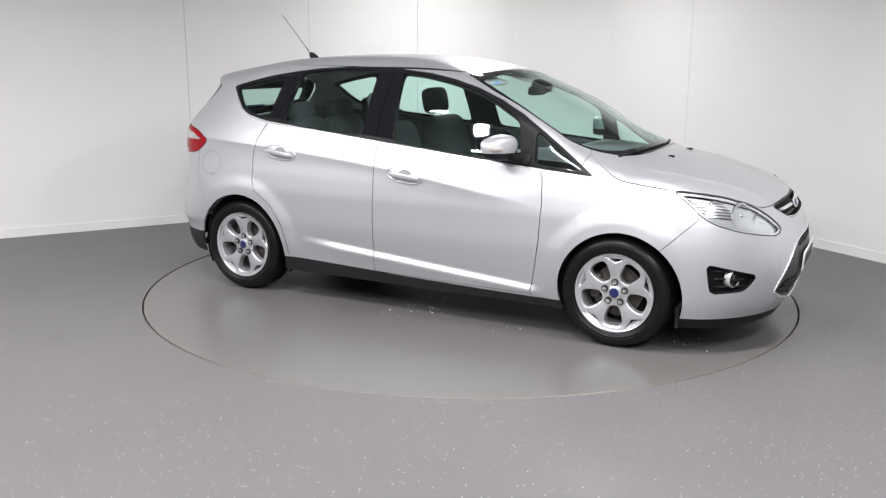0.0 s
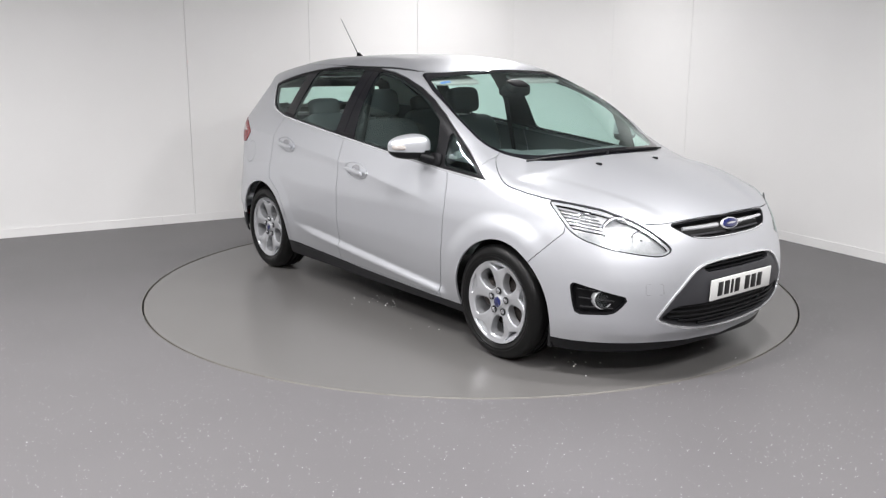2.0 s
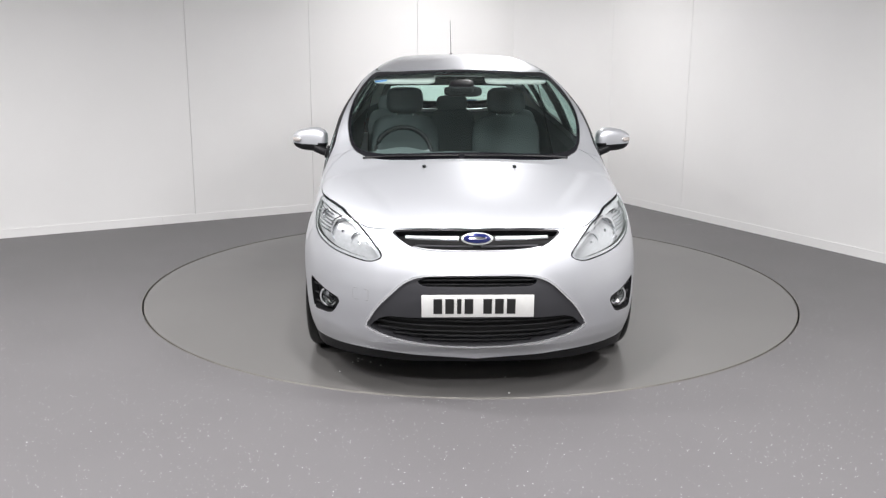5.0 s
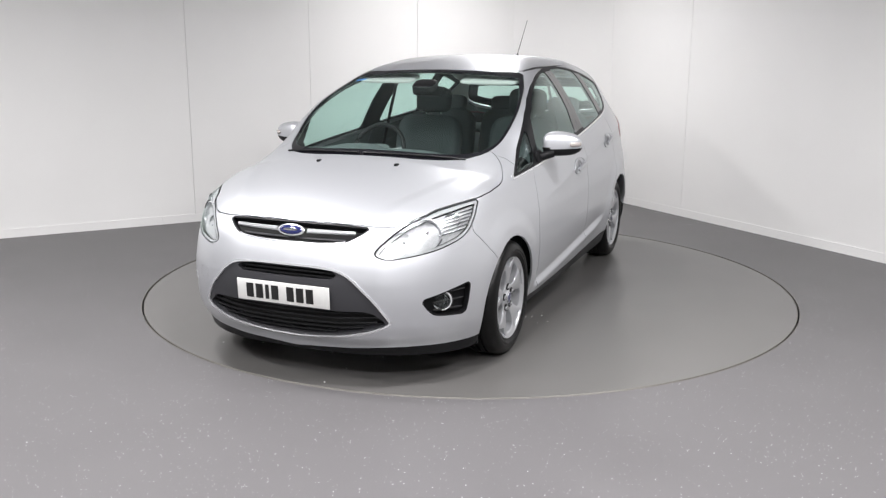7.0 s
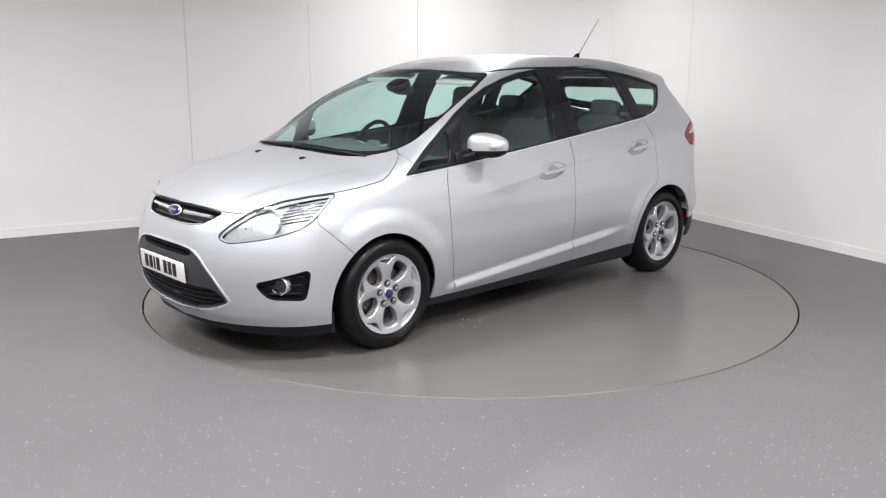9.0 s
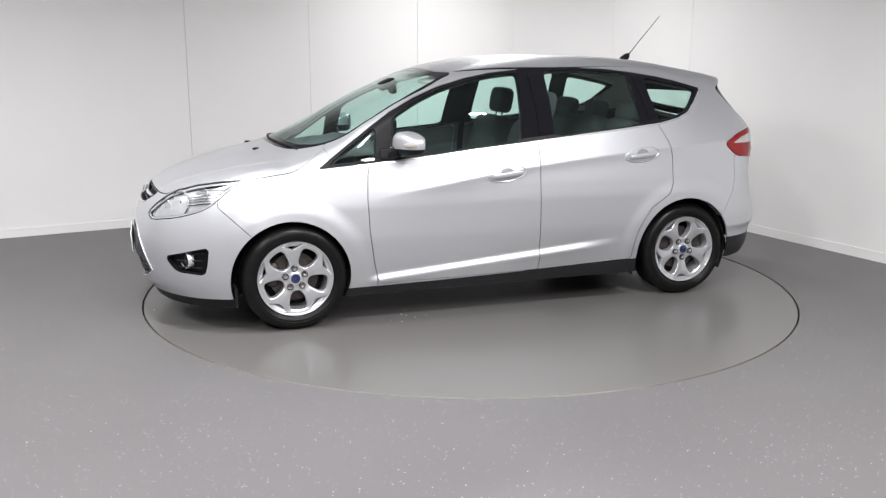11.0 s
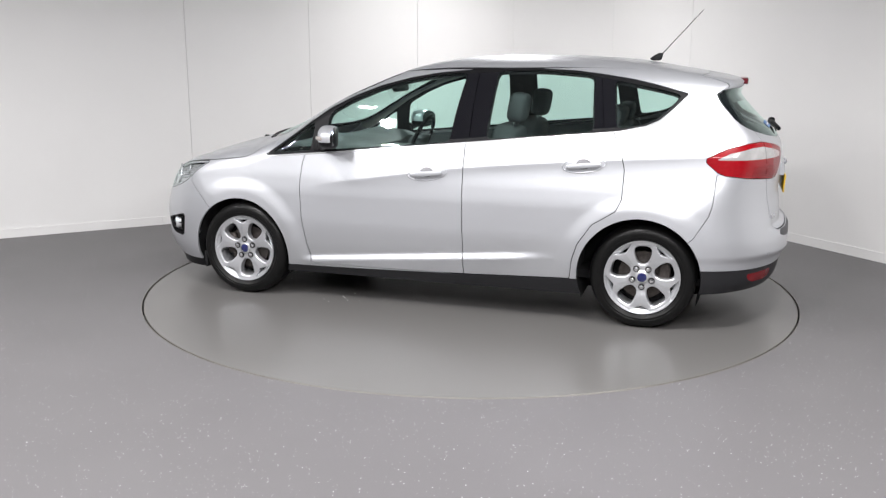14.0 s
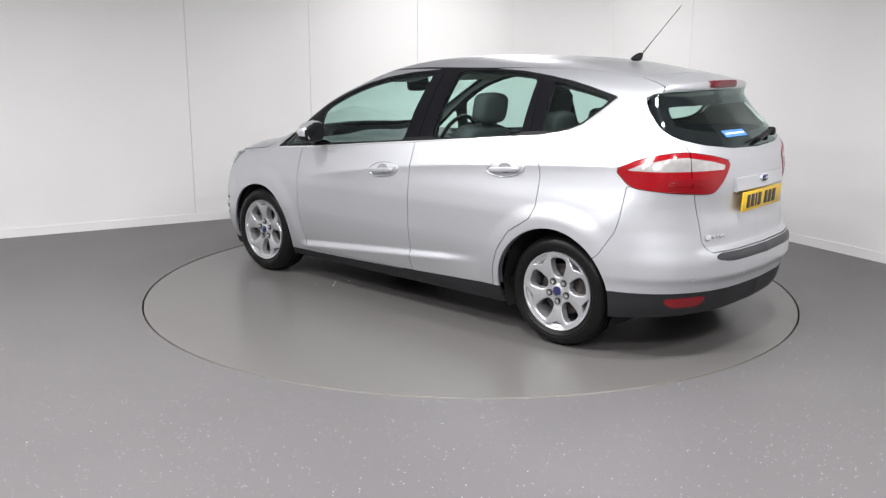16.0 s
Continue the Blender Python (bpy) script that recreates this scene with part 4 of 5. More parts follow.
def wheel(x, y, hand, spin, front):
    """A five-spoke alloy with forked spokes, its tyre, nuts and brake disc; hand is the side of the car that it faces."""
    w = thing("wheel", "", "", at=pose(x, y, HUB_Z, 0, 0, 0 if hand > 0 else 180))
    del_keys = [k for k in ("label", "category") if k in w]
    for k in del_keys:
        del w[k]
    w.parent = CAR
    tread = [(0.309, -0.185), (0.314, -0.165), (0.3150, -0.150), (0.307, -0.149), (0.307, -0.141), (0.3155, -0.140), (0.3155, -0.112), (0.307, -0.111), (0.307, -0.103), (0.3155, -0.102), (0.3155, -0.074), (0.307, -0.073),
             (0.307, -0.065), (0.3150, -0.064), (0.314, -0.045), (0.309, -0.022)]
    wall_ = [(0.301, -0.006), (0.288, 0.006), (0.272, 0.0115), (0.262, 0.0125), (0.260, 0.0105), (0.249, 0.0105), (0.247, 0.0085), (0.236, 0.004), (0.2275, -0.002), (0.224, -0.010)]
    solid("tyre", *lathe([(0.222, -0.20), (0.26, -0.205), (0.295, -0.20)] + tread + wall_, 96), RUBBER, w, "black rubber tyre")
    # pressed face with five windows and five fork slots
    nr, na = 46, 240
    R = 0.2235
    rr = np.linspace(0.001, R, nr)
    aa = np.linspace(0, 2 * np.pi, na, endpoint=False)
    rg, ag = np.meshgrid(rr, aa, indexing="ij")
    px, pz = (rg * np.cos(ag)).ravel(), (rg * np.sin(ag)).ravel()
    i, j = np.meshgrid(np.arange(nr - 1), np.arange(na), indexing="ij")
    k = (j + 1) % na
    a, b, c, d = (i * na + j).ravel(), (i * na + k).ravel(), ((i + 1) * na + k).ravel(), ((i + 1) * na + j).ravel()
    T = np.concatenate([np.stack([a, b, c], 1), np.stack([a, c, d], 1)])
    net = Skin(np.stack([px, np.zeros_like(px), pz], 1), T)

    def holes():
        x_, z_ = net.V[:, 0], net.V[:, 2]
        r_, t_ = np.hypot(x_, z_), np.arctan2(z_, x_) - radians(spin)
        f = (t_ + np.pi / 5) % (2 * np.pi / 5) - np.pi / 5  # about a spoke
        g = t_ % (2 * np.pi / 5) - np.pi / 5  # about a window
        u, v = r_ * np.cos(g) - 0.133, r_ * np.sin(g)
        win = ((np.abs(u / 0.057) ** 2.8 + np.abs(v / (0.047 + 0.24 * np.clip(u, -0.06, 0.05))) ** 2.8) ** (1 / 2.8) - 1) * 0.045
        u, v = r_ * np.cos(f) - 0.188, np.abs(r_ * np.sin(f))
        slot = np.maximum(np.maximum(r_ - 0.2125, -u - 0.020), v - 0.030 - 2.2 * u)
        return win, slot

    _, T = net.cut(T, lambda: np.minimum(*holes()))
    win, slot = holes()
    r_ = np.hypot(net.V[:, 0], net.V[:, 2])
    t_ = np.arctan2(net.V[:, 2], net.V[:, 0]) - radians(spin)
    f = (t_ + np.pi / 5) % (2 * np.pi / 5) - np.pi / 5
    h = crv(r_, (0, -0.014), (0.03, -0.014), (0.045, -0.020), (0.075, -0.018), (0.12, -0.008), (0.17, -0.003), (0.211, -0.0025), (0.2165, 0.002), (0.2235, 0.003))
    h = h - 0.005 * np.exp(-np.maximum(win, 0) / 0.003) - 0.004 * np.exp(-np.maximum(slot, 0) / 0.003)
    h = h - 0.0035 * np.clip(np.abs(r_ * np.sin(f)) / 0.035, 0, 1) * ease(r_, 0.07, 0.10) * (1 - ease(r_, 0.19, 0.205))
    net.V[:, 1] = h
    ids, inv = np.unique(T, return_inverse=True)
    T = inv.reshape(T.shape)
    P = net.V[ids]
    E = np.concatenate([T[:, [0, 1]], T[:, [1, 2]], T[:, [2, 0]]])
    _, first, count = np.unique(np.sort(E, 1), axis=0, return_index=True, return_counts=True)
    B = E[first[count == 1]]
    n0, kb = len(P), len(B)
    P = np.concatenate([P, P[B[:, 0]], P[B[:, 1]], P[B[:, 1]] * [0.99, 1, 0.99] + [0, -0.045, 0], P[B[:, 0]] * [0.99, 1, 0.99] + [0, -0.045, 0]])
    q = np.arange(kb) + n0
    F = T.tolist() + np.stack([q, q + kb, q + 2 * kb, q + 3 * kb], 1).tolist()
    solid("rim", P, [f_[::-1] for f_ in F], ALLOY, w, "silver five-spoke alloy rim")
    solid("rim_bed", *lathe([(0.218, -0.012), (0.213, -0.020), (0.200, -0.030), (0.190, -0.036), (0.188, -0.050)], 64), ALLOY, w)
    solid("barrel", *lathe([(0.212, -0.012), (0.196, -0.02), (0.190, -0.06), (0.186, -0.12), (0.200, -0.19)], 64), ALLOY, w)
    solid("brake_disc", *lathe([(0.001, -0.055), (0.075, -0.055), (0.078, -0.075), (0.145, -0.076), (0.146, -0.098), (0.07, -0.099)], 48), IRON, w, "worn iron brake disc")
    solid("caliper", *moved(pillow((0.0, 0, 0), (0.075, 0.07, 0.15), 0.5), pose(0.125 if front else -0.125, -0.085, 0.02)), IRON, w)
    solid("back_plate", *lathe([(0.001, -0.135), (0.19, -0.135), (0.19, -0.15)], 40), LINER, w)
    cap = solid("hub_cap", *lathe([(0.030, -0.016), (0.029, -0.008), (0.024, -0.005), (0.001, -0.0045)], 28), BLUE, w, "dark blue hub cap")
    solid("cap_ring", *lathe([(0.0275, -0.0065), (0.031, -0.008), (0.031, -0.016)], 28), SATIN, cap)
    nut = None
    for n in range(5):
        a = radians(spin + 72 * n)
        m = pose(0.060 * math.cos(a), -0.015, 0.060 * math.sin(a))
        if nut is None:
            V, F = lathe([(0.0135, -0.012), (0.0135, 0.002), (0.0118, 0.006), (0.006, 0.0085), (0.001, 0.009)], 12)
            nut = solid("wheel_nut", V, F, CHROME, w)
            nut.matrix_basis = m
            solid("nut_seat", *lathe([(0.0150, 0.0012), (0.0190, 0.0016), (0.0195, -0.010)], 18), PIT, nut)
        else:
            copy_thing(nut, m)
    return w


def arch_liner(cx, cz, cr, hand):
    V, F = [], []
    n = 30
    for y in (0.50, 0.80):
        V += [(cx + (cr + 0.012) * math.cos(math.pi * (1.28 * i / n - 0.14)), hand * y, cz + (cr + 0.012) * math.sin(math.pi * (1.28 * i / n - 0.14))) for i in range(n + 1)]
    F = [(i, i + 1, n + 2 + i, n + 1 + i) for i in range(n)]
    F.append(tuple(range(n + 1)))
    solid("arch_liner", V, F, LINER, CAR, "black wheel-arch liner", smooth=False)


def mirror(hand):
    """A door mirror: silver cap, black shoe and arm, pale indicator, glass facing back."""
    H = lambda p: (p[0], p[1] * hand, p[2])
    V, F = pillow((0, 0, 0), (0.158, 0.222, 0.150), 0.68, 36, 24)
    W = []
    for x, y, z in V:
        t = (y + 0.1075) / 0.215  # outward
        x2 = x * (1.0 - 0.30 * t) - 0.055 * t
        z2 = z * (1.0 - (0.42 if z > 0 else 0.10) * t * t) + 0.004 * t
        if x < 0:
            x2 = max(x2, -0.052 - 0.075 * t)
        W.append((0.672 + x2, 0.940 + y, 1.090 + z2))
    cap_of = lambda f: sum(W[i][2] for i in f) / 4 > 1.067 and sum(V[i][0] for i in f) / 4 > -0.052
    top_f, low_f = [f for f in F if cap_of(f)], [f for f in F if not cap_of(f)]
    sw = lambda fs: fs if hand > 0 else [f[::-1] for f in fs]
    V2 = [H(p) for p in W]

    def only(fs):
        ids = sorted({i for f in fs for i in f})
        at = {i: k for k, i in enumerate(ids)}
        return [V2[i] for i in ids], [tuple(at[i] for i in f) for f in fs]

    mo = solid("door_mirror", *only(sw(top_f)), PAINT, CAR, "silver door mirror with black shoe")
    solid("shoe", *only(sw(low_f)), BLACK, mo)
    arm = tube([H((0.735, 0.80, 1.010)), H((0.725, 0.85, 1.022)), H((0.700, 0.90, 1.040))], 0.026, 10)
    solid("arm", *arm, BLACK, mo)
    solid("sail", *moved(pillow((0, 0, 0), (0.10, 0.024, 0.075), 0.5), facing(*skin_point(0.750, 1.02, hand, 0.004))), BLACK, mo)
    V, F = pillow((0.602, 0.940, 1.092), (0.012, 0.165, 0.105), 0.5, 24, 12)
    solid("mirror_glass", [(x - (y - 0.94) * 0.30, y * hand, z) for x, y, z in V], F, MIRROR, mo)
    V, F = pillow((0.660, 1.022, 1.090), (0.078, 0.056, 0.030), 0.6, 20, 10)
    solid("indicator", [(x - (y - 1.01) * 0.9, y * hand, z) for x, y, z in V], F, INDICATOR, mo, "pale smoky indicator lens")


def plate_bars(parent, centre_, tilt_, face, yaw, w=0.52, h=0.107):
    """A number plate whose characters are plain bars, with a thin border."""
    m = Matrix.Translation(centre_) @ pose(0, 0, 0, 0, 0, yaw) @ pose(0, 0, 0, tilt_, 0, 0)
    pl = solid("number_plate", *moved(block(-w / 2, w / 2, -0.004, 0.004, -h / 2, h / 2, 0.002), m), face, parent, "number plate with plain black bars")
    xs, at = [], -0.205
    for k in range(7):
        if k == 4:
            at += 0.032
        bw = 0.020 if k == 2 else 0.040
        xs.append((at, bw))
        at += bw + 0.0145
    for x, bw in xs:
        solid("bar", *moved(block(x, x + bw, -0.0065, -0.0035, -0.036, 0.036, 0.0008), m), INK, pl)
    return pl


def fittings():
    nb = bpy.data.objects["front_bumper"]
    rb = bpy.data.objects["rear_bumper"]
    tg = bpy.data.objects["tailgate"]
    bon = bpy.data.objects["bonnet"]
    plate_bars(nb, Vector((2.230, 0, 0.468)), 3, PLATEWHITE, 90)
    plate_bars(tg, Vector((-2.106, 0, 0.832)), 3, PLATEYELLOW, -90)
    for name, par, c, yaw, w, h in (("front_emblem", nb, end_point(0, 0.762, True, 0.006)[0], 90, 0.150, 0.062), ("rear_emblem", tg, end_point(0, 0.945, False, 0.018)[0], -90, 0.100, 0.044)):
        m = Matrix.Translation(c) @ pose(0, 0, 0, 0, 0, yaw) @ pose(0, 0, 0, -22 if yaw > 0 else -4, 0, 0)
        e = solid(name, *moved(pillow((0, 0, 0), (w, 0.020, h), 1.0, 36, 12), m), SATIN, par, "oval emblem, blue in a bright ring")
        solid("field", *moved(pillow((0, -0.004, 0), (w * 0.86, 0.020, h * 0.80), 1.0, 36, 12), m), BLUE, e)
        solid("flourish", *moved(pillow((0, -0.0125, 0), (w * 0.52, 0.006, h * 0.22), 0.9, 24, 8), m), CHROME, e)
    # plinth over the rear plate
    pts = [end_point(y, 0.905, False, 0.010)[0] for y in np.linspace(-0.30, 0.30, 13)]
    V, F = [], []
    for p in pts:
        V += [p + Vector(o) for o in ((0.02, 0, 0.066), (-0.004, 0, 0.058), (-0.016, 0, -0.006), (-0.010, 0, -0.014), (0.03, 0, -0.014))]
    for i in range(len(pts) - 1):
        F += [(5 * i + k, 5 * i + (k + 1) % 5, 5 * i + 5 + (k + 1) % 5, 5 * i + 5 + k) for k in range(5)]
    F += [(0, 1, 2, 3, 4)[::-1], tuple(len(V) - 5 + k for k in range(5))]
    solid("plate_plinth", V, F, PAINT, tg, "silver plinth over the number plate")
    # model badge of small bright shapes
    for y, w, h in ((0.500, 0.042, 0.034), (0.458, 0.022, 0.018), (0.430, 0.018, 0.020), (0.404, 0.018, 0.020), (0.380, 0.016, 0.020)):
        p, n = end_point(y, 0.665, False, 0.002)
        solid("badge", *moved(pillow((0, 0, 0), (w, 0.006, h), 0.5, 16, 8), facing(p, n)), CHROME, tg)
    for y in (-0.62, -0.27, 0.27, 0.62):
        p, n = end_point(y, 0.462, False, 0.0)
        solid("parking_sensor", *moved(lathe([(0.0125, 0.0), (0.0125, 0.0015), (0.0105, 0.002), (0.0095, 0.001), (0.001, 0.0012)], 20), facing(p, n)), PAINT, rb)
    for y in (0.241, -0.241):
        z = float(top(np.array([1.458]), np.array([abs(y)]))[0])
        solid("washer_nozzle", *pillow((1.455, y, z + 0.003), (0.040, 0.020, 0.016), 0.6, 14, 8), BLACK, bon)
    # high brake lamp under the lip of the roof spoiler
    p, n = end_point(0, 1.445, False, 0.0)
    solid("high_brake_lamp", *pillow((p.x + 0.008, 0, 1.447), (0.050, 0.30, 0.042), 0.30, 24, 8), HIGHRED, tg, "dark red high brake lamp")
    # rear wiper
    pts = [end_point(y, 1.135 + 0.035 * t, False, 0.022)[0] for t, y in ((0, 0.0), (0.3, -0.08), (0.6, -0.16), (0.8, -0.26))]
    wp = solid("rear_wiper", *tube(pts, 0.013, 8, 1.3), BLACK, tg, "black rear wiper")
    solid("wiper_boss", *pillow(tuple(pts[-1] + Vector((-0.008, 0, 0))), (0.045, 0.05, 0.05), 0.7, 14, 8), BLACK, wp)
    pts = [end_point(y, 1.14 + 0.02 * t, False, 0.008)[0] for t, y in ((0, 0.10), (0.5, -0.02), (1, -0.16))]
    solid("wiper_blade", *tube(pts, 0.005, 6), BLACK, wp)
    # dealer's sticker low on the rear screen
    V = []
    for z in (1.172, 1.205):
        for y in np.linspace(0.02, 0.26, 7):
            V.append(end_point(y + (0 if z < 1.19 else 0.0), z, False, 0.001)[0])
    st = solid("screen_sticker", V, [(i, i + 1, i + 8, i + 7) for i in range(6)], STICKER, tg, "blue sticker with a pale line")
    V = []
    for z in (1.184, 1.192):
        for y in np.linspace(0.04, 0.24, 7):
            V.append(end_point(y, z, False, 0.0025)[0])
    solid("bar", V, [(i, i + 1, i + 8, i + 7) for i in range(6)], PLATEWHITE, st)
    # aerial
    ae = solid("aerial", *tube([(-1.292, 0, 1.585), (-1.36, 0, 1.665), (-1.554, 0, 1.885)], 0.0038, 8, 0.45), BLACK, CAR, "thin black roof aerial")
    V, F = pillow((0, 0, 0), (0.075, 0.036, 0.062), 0.8, 24, 14)
    solid("foot", [(-1.275 + x * (1 - 10 * max(z, 0)) - max(z, 0) * 0.9, y * (1 - 12 * max(z, 0)), 1.583 + (z * 1.1 if z > 0 else z * 0.5)) for x, y, z in V], F, BLACK, ae)
    # front wipers lying along the foot of the windscreen
    scr = bpy.data.objects["windscreen"]
    for y0, y1 in ((0.56, -0.02), (-0.58, -0.05)):
        pts = []
        for t in np.linspace(0, 1, 9):
            y = y0 + (y1 - y0) * t
            x = 1.338 - 0.30 * y * y
            pts.append((x, y, float(top(np.array([x]), np.array([y]))[0]) + 0.006))
        solid("wiper", *tube(pts, 0.0060, 6), BLACK, scr)
    # small tag high in the windscreen's corner
    V = []
    for x in (0.425, 0.450):
        for y in (-0.545, -0.520, -0.495, -0.470):
            V.append((x, y, float(top(np.array([x]), np.array([y]))[0]) + 0.001))
    solid("corner_tag", V, [(i, i + 1, i + 5, i + 4) for i in range(3)], STICKER, scr, "small blue tag in the windscreen corner")
    # square lid over the towing eye in the front bumper
    ring = [end_point(0.045 - y, z, True, -0.0002)[0] for y, z in ((0.560, 0.470), (0.625, 0.470), (0.630, 0.475), (0.630, 0.518), (0.625, 0.523), (0.560, 0.523), (0.555, 0.518), (0.555, 0.475), (0.560, 0.470))]
    solid("towing_eye_lid", *tube(ring, 0.0010, 6), SHADE_AND_SEAM_GREY, nb)
    # underside, cross-wise between the wheels
    solid("underbody", *join(block(-0.92, 0.95, -0.80, 0.80, 0.19, 0.24, 0.02), block(-1.92, -0.9, -0.50, 0.50, 0.20, 0.30, 0.03), block(0.93, 1.97, -0.50, 0.50, 0.18, 0.30, 0.03),
                             block(1.72, 1.88, -0.66, 0.66, 0.19, 0.24, 0.02), block(-1.80, -1.70, -0.70, 0.70, 0.24, 0.30, 0.02)), LINER, CAR, "black underbody")
    for hand in (1, -1):
        solid("mud_flap", *block(1.655, 1.675, hand * 0.64, hand * 0.80, 0.145, 0.26, 0.004), LINER, CAR)


def seat(x, y, parent, wide=0.50, rest=True):
    """One seat: cushion, leaning backrest, head restraint on two posts."""
    st = solid("seat_cushion", *moved(pillow((0, 0, 0), (0.54, wide, 0.20), 0.42), pose(x + 0.12, y, 0.56, 0, -6, 0)), CLOTH, parent, "dark cloth seat cushion")
    solid("backrest", *moved(pillow((0, 0, 0), (0.19, wide, 0.66), 0.40), pose(x - 0.20, y, 0.84, 0, -14, 0)), CLOTH, parent, "dark cloth backrest")
    hr = solid("head_restraint", *moved(pillow((0, 0, 0), (0.115, 0.27, 0.19), 0.50), pose(x - 0.325, y, 1.270, 0, -10, 0)), CLOTH, parent, "dark cloth head restraint")
    for d in (-0.06, 0.06):
        solid("post", *tube([(x - 0.295, y + d, 1.10), (x - 0.318, y + d, 1.23)], 0.007, 8), CHROME, hr)


def interior():
    solid("cabin_floor", *block(-1.75, 1.25, -0.74, 0.74, 0.26, 0.31, 0.01), LINER, CAR)
    for y in (0.37, -0.37):
        seat(-0.13, y, CAR)
    for y, w in ((0.47, 0.42), (0.0, 0.38), (-0.47, 0.42)):
        solid("seat_cushion", *moved(pillow((0, 0, 0), (0.50, w, 0.20), 0.42), pose(-0.68, y, 0.56, 0, -5, 0)), CLOTH, CAR, "dark cloth rear seat cushion")
        solid("backrest", *moved(pillow((0, 0, 0), (0.18, w, 0.64), 0.40), pose(-0.97, y, 0.86, 0, -16, 0)), CLOTH, CAR, "dark cloth rear backrest")
        solid("head_restraint", *moved(pillow((0, 0, 0), (0.10, 0.25, 0.13), 0.5), pose(-1.06, y, 1.215, 0, -12, 0)), CLOTH, CAR, "dark cloth rear head restraint")
    # dashboard: a broad shelf that rises to a hood in front of the driver
    V, F = [], []
    ys = np.linspace(-0.72, 0.72, 33)
    prof = ((1.22, 0.985), (1.05, 1.005), (0.85, 1.012), (0.68, 0.995), (0.60, 0.955), (0.585, 0.88), (0.62, 0.78), (0.66, 0.60), (0.72, 0.42))
    for y in ys:
        hood_ = 0.045 * math.exp(-((y + 0.37) / 0.17) ** 2)
        mid_ = 0.02 * math.exp(-(y / 0.16) ** 4)
        back = 0.10 * abs(y / 0.72) ** 3
        for k, (x, z) in enumerate(prof):
            lift = (hood_ if 2 <= k <= 4 else 0) + (mid_ if 1 <= k <= 5 else 0)
            V.append((x - (back if k < 3 else 0) - (0.03 * hood_ / 0.045 if 3 <= k <= 5 else 0), y, min(z + lift, float(top(np.array([x]), np.array([y]))[0]) - 0.03)))
    n = len(prof)
    F = [(i * n + k, i * n + k + 1, (i + 1) * n + k + 1, (i + 1) * n + k) for i in range(32) for k in range(n - 1)]
    da = solid("dashboard", V, F, DASH, CAR, "dark dashboard with a hooded binnacle")
    solid("centre_console", *pillow((0.52, 0, 0.74), (0.26, 0.26, 0.46), 0.4), DASH, da)
    solid("radio", *moved(block(-0.01, 0.01, -0.10, 0.10, -0.07, 0.07, 0.006), pose(0.575, 0, 0.90, 0, -20, 0)), GLOSS, da)
    for y in (-0.62, -0.13, 0.13, 0.62):
        m = pose(0.578, y, 0.915, 0, 0, 90) @ pose(0, 0, 0, -18, 0, 0)
        solid("air_vent", *moved(lathe([(0.040, 0.0), (0.046, -0.006), (0.046, 0.010)], 24), m), SATIN, da)
        solid("vent_slats", *moved(join(*[block(-0.036, 0.036, -0.002, 0.004, z - 0.002, z + 0.002, 0) for z in (-0.024, -0.012, 0, 0.012, 0.024)]), m), BLACK, da)
    # steering wheel on the car's right
    m = Matrix.Translation((0.47, -0.37, 0.975)) @ pose(0, 0, 0, 0, 0, 90) @ pose(0, 0, 0, -24, 0, 0)
    ring = [(0.182 * math.cos(2 * math.pi * i / 40), 0, 0.182 * math.sin(2 * math.pi * i / 40)) for i in range(41)]
    sw = solid("steering_wheel", *moved(tube(ring, 0.0155, 10), m), BLACK, CAR, "dark steering wheel with bright spoke trim")
    solid("boss", *moved(pillow((0, 0.015, -0.01), (0.16, 0.06, 0.12), 0.6), m), DASH, sw)
    for x0, z0, x1, z1 in ((-0.06, 0, -0.17, 0.02), (0.06, 0, 0.17, 0.02), (0, -0.05, 0, -0.17)):
        solid("spoke", *moved(tube([(x0, 0.01, z0), (x1, 0.0, z1)], 0.014, 8), m), SATIN, sw)
    solid("column", *tube([(0.50, -0.37, 0.96), (0.66, -0.37, 0.88)], 0.045, 12), DASH, sw)
    # rear-view mirror and its sensor box on the glass
    rv = solid("rear_view_mirror", *moved(pillow((0, 0, 0), (0.035, 0.24, 0.065), 0.5), pose(0.50, 0.01, 1.375, 0, 8, -6)), BLACK, CAR, "black rear-view mirror")
    solid("sensor_box", *moved(pillow((0, 0, 0), (0.12, 0.16, 0.06), 0.55), pose(0.535, 0.0, 1.405, 0, 24, 0)), BLACK, rv)
    for y in (0.36, -0.36):
        solid("sun_visor", *moved(pillow((0, 0, 0), (0.17, 0.40, 0.022), 0.4), pose(0.30, y, 1.445, 0, 16, 0)), PALE, CAR)
    # front seat belts on the pillars
    for hand in (1, -1):
        solid("seat_belt", *moved(block(-0.022, 0.022, -0.002, 0.002, -0.30, 0.30, 0), pose(-0.24, 0.655 * hand, 1.10, 14 * hand, 0, 0)), BLACK, CAR, "black seat belt")
    solid("parcel_shelf", *block(-1.85, -1.13, -0.58, 0.58, 0.985, 1.0, 0.006), DASH, CAR, "dark parcel shelf")


car_body()
for hand in (1, -1):
    mirror(hand)
    for cx, cz, cr in ARCHES:
        arch_liner(cx, cz, cr, hand)
wheel(HUB_F, 0.862, 1, SPIN[0], True)
wheel(HUB_R, 0.838, 1, SPIN[1], False)
wheel(HUB_F, -0.862, -1, SPIN[2], True)
wheel(HUB_R, -0.838, -1, SPIN[3], False)
fittings()
interior()


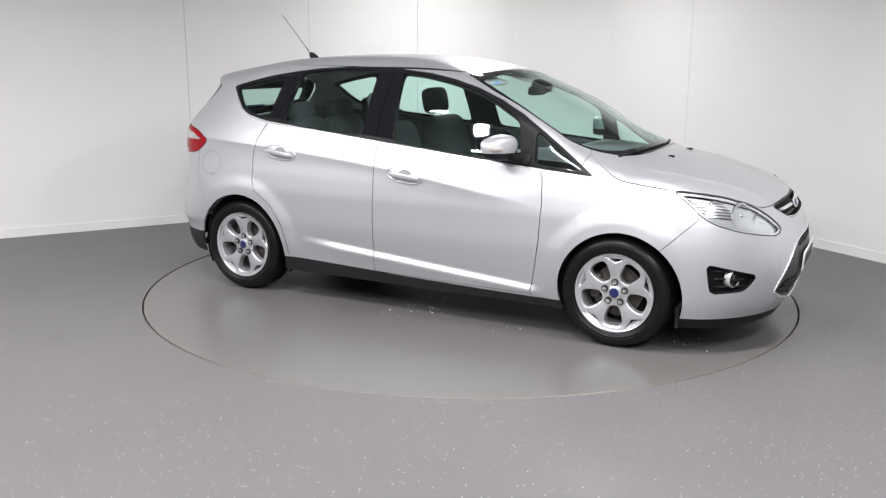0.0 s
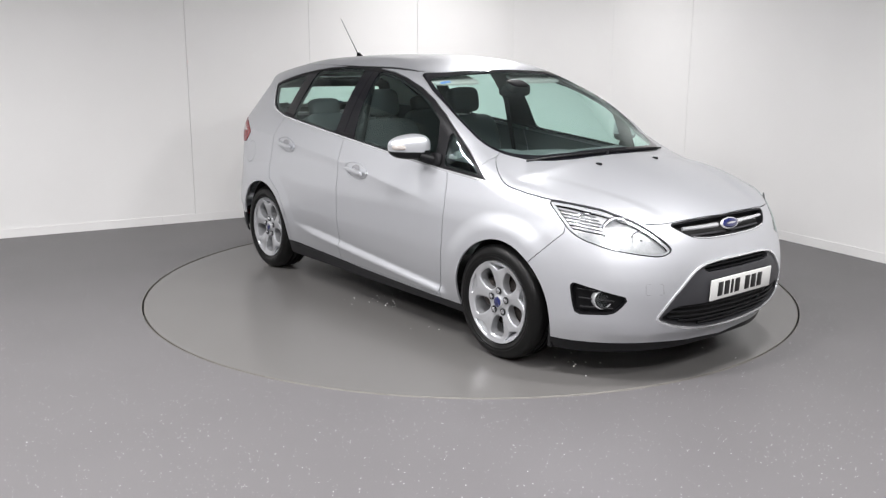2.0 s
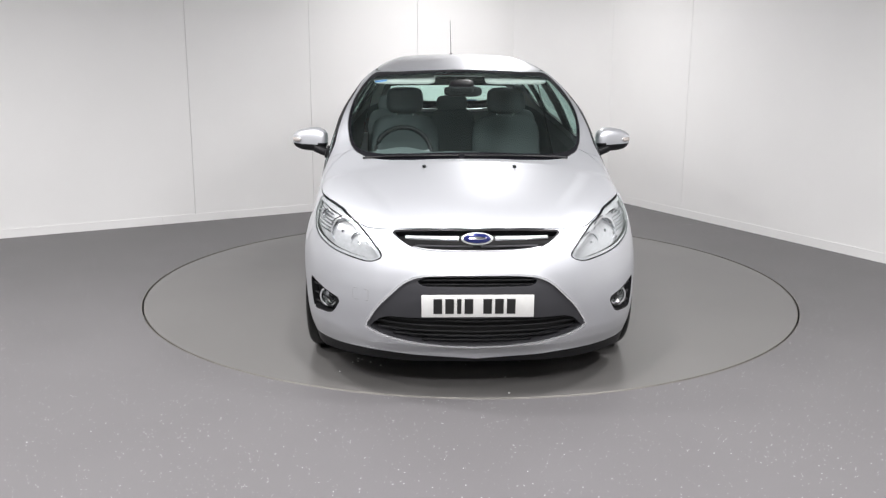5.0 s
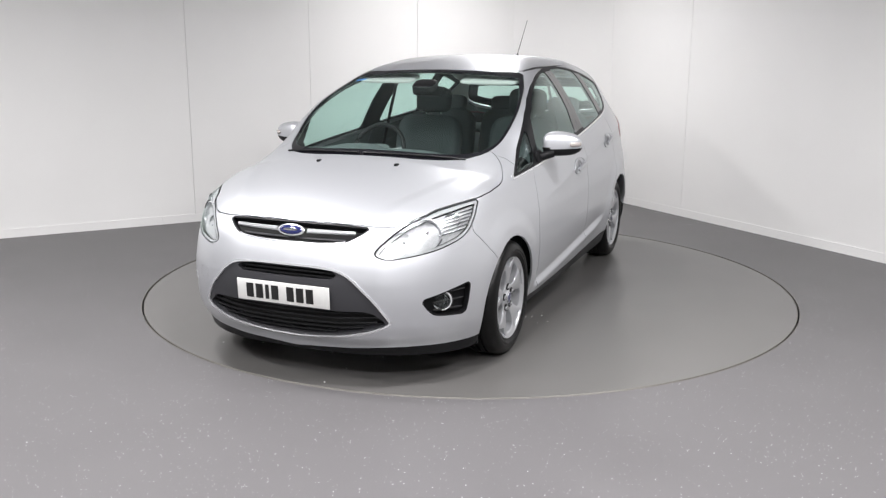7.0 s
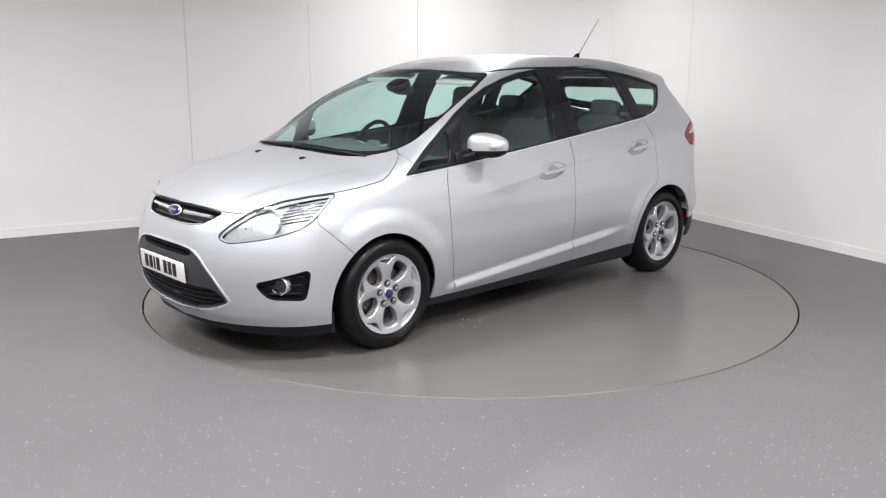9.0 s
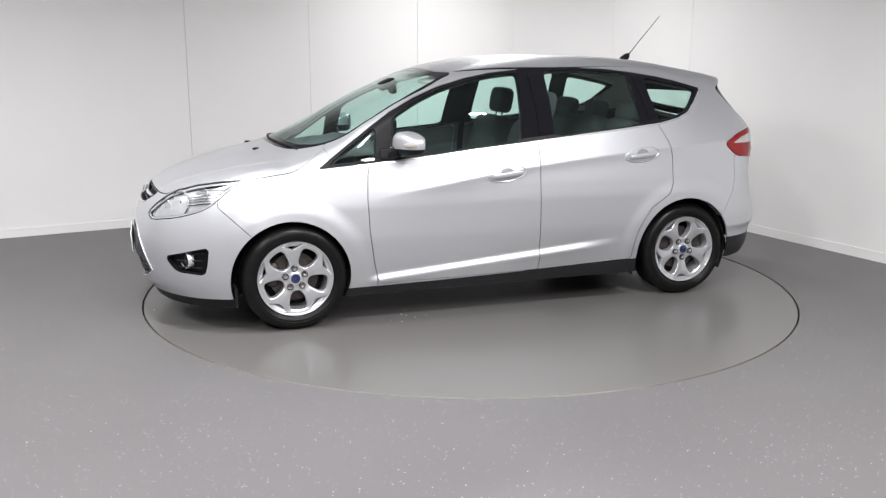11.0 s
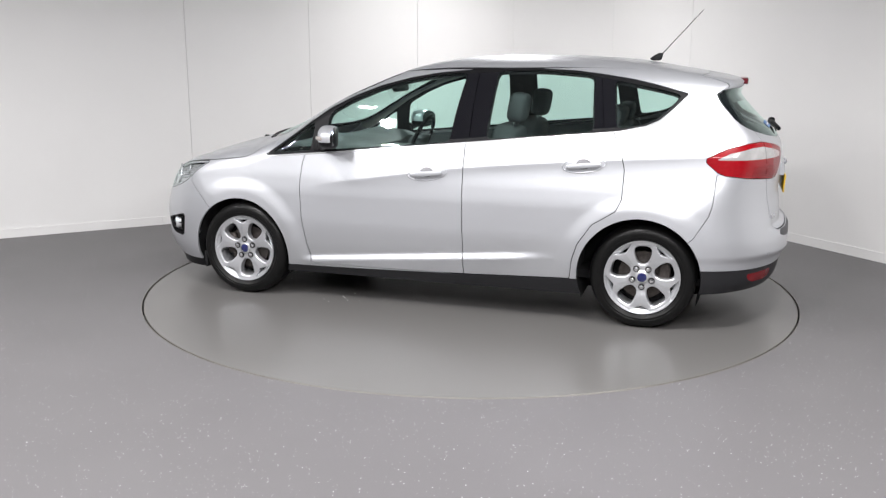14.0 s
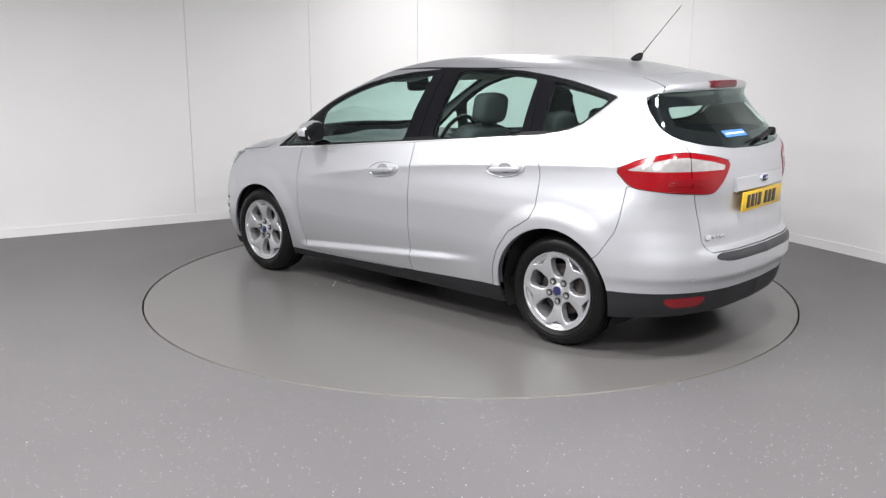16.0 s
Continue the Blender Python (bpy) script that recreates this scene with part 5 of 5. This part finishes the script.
def motions():
    """The turntable carries the car round at an almost even pace; the car stands a little off its axis."""
    turn = [(0.0, -25.93), (2.0, -49.88), (4.0, -74.38), (6.0, -99.02), (8.0, -123.55), (10.0, -147.84), (12.0, -171.93), (14.0, -195.96), (16.0, -220.26)]
    walk(TABLE, [(t, pose(0, 0, 0, 0, 0, a)) for t, a in turn])
    walk(CAR, [(t, pose(0, 0, 0, 0, 0, a) @ pose(0.034, -0.081, 0)) for t, a in turn])


motions()
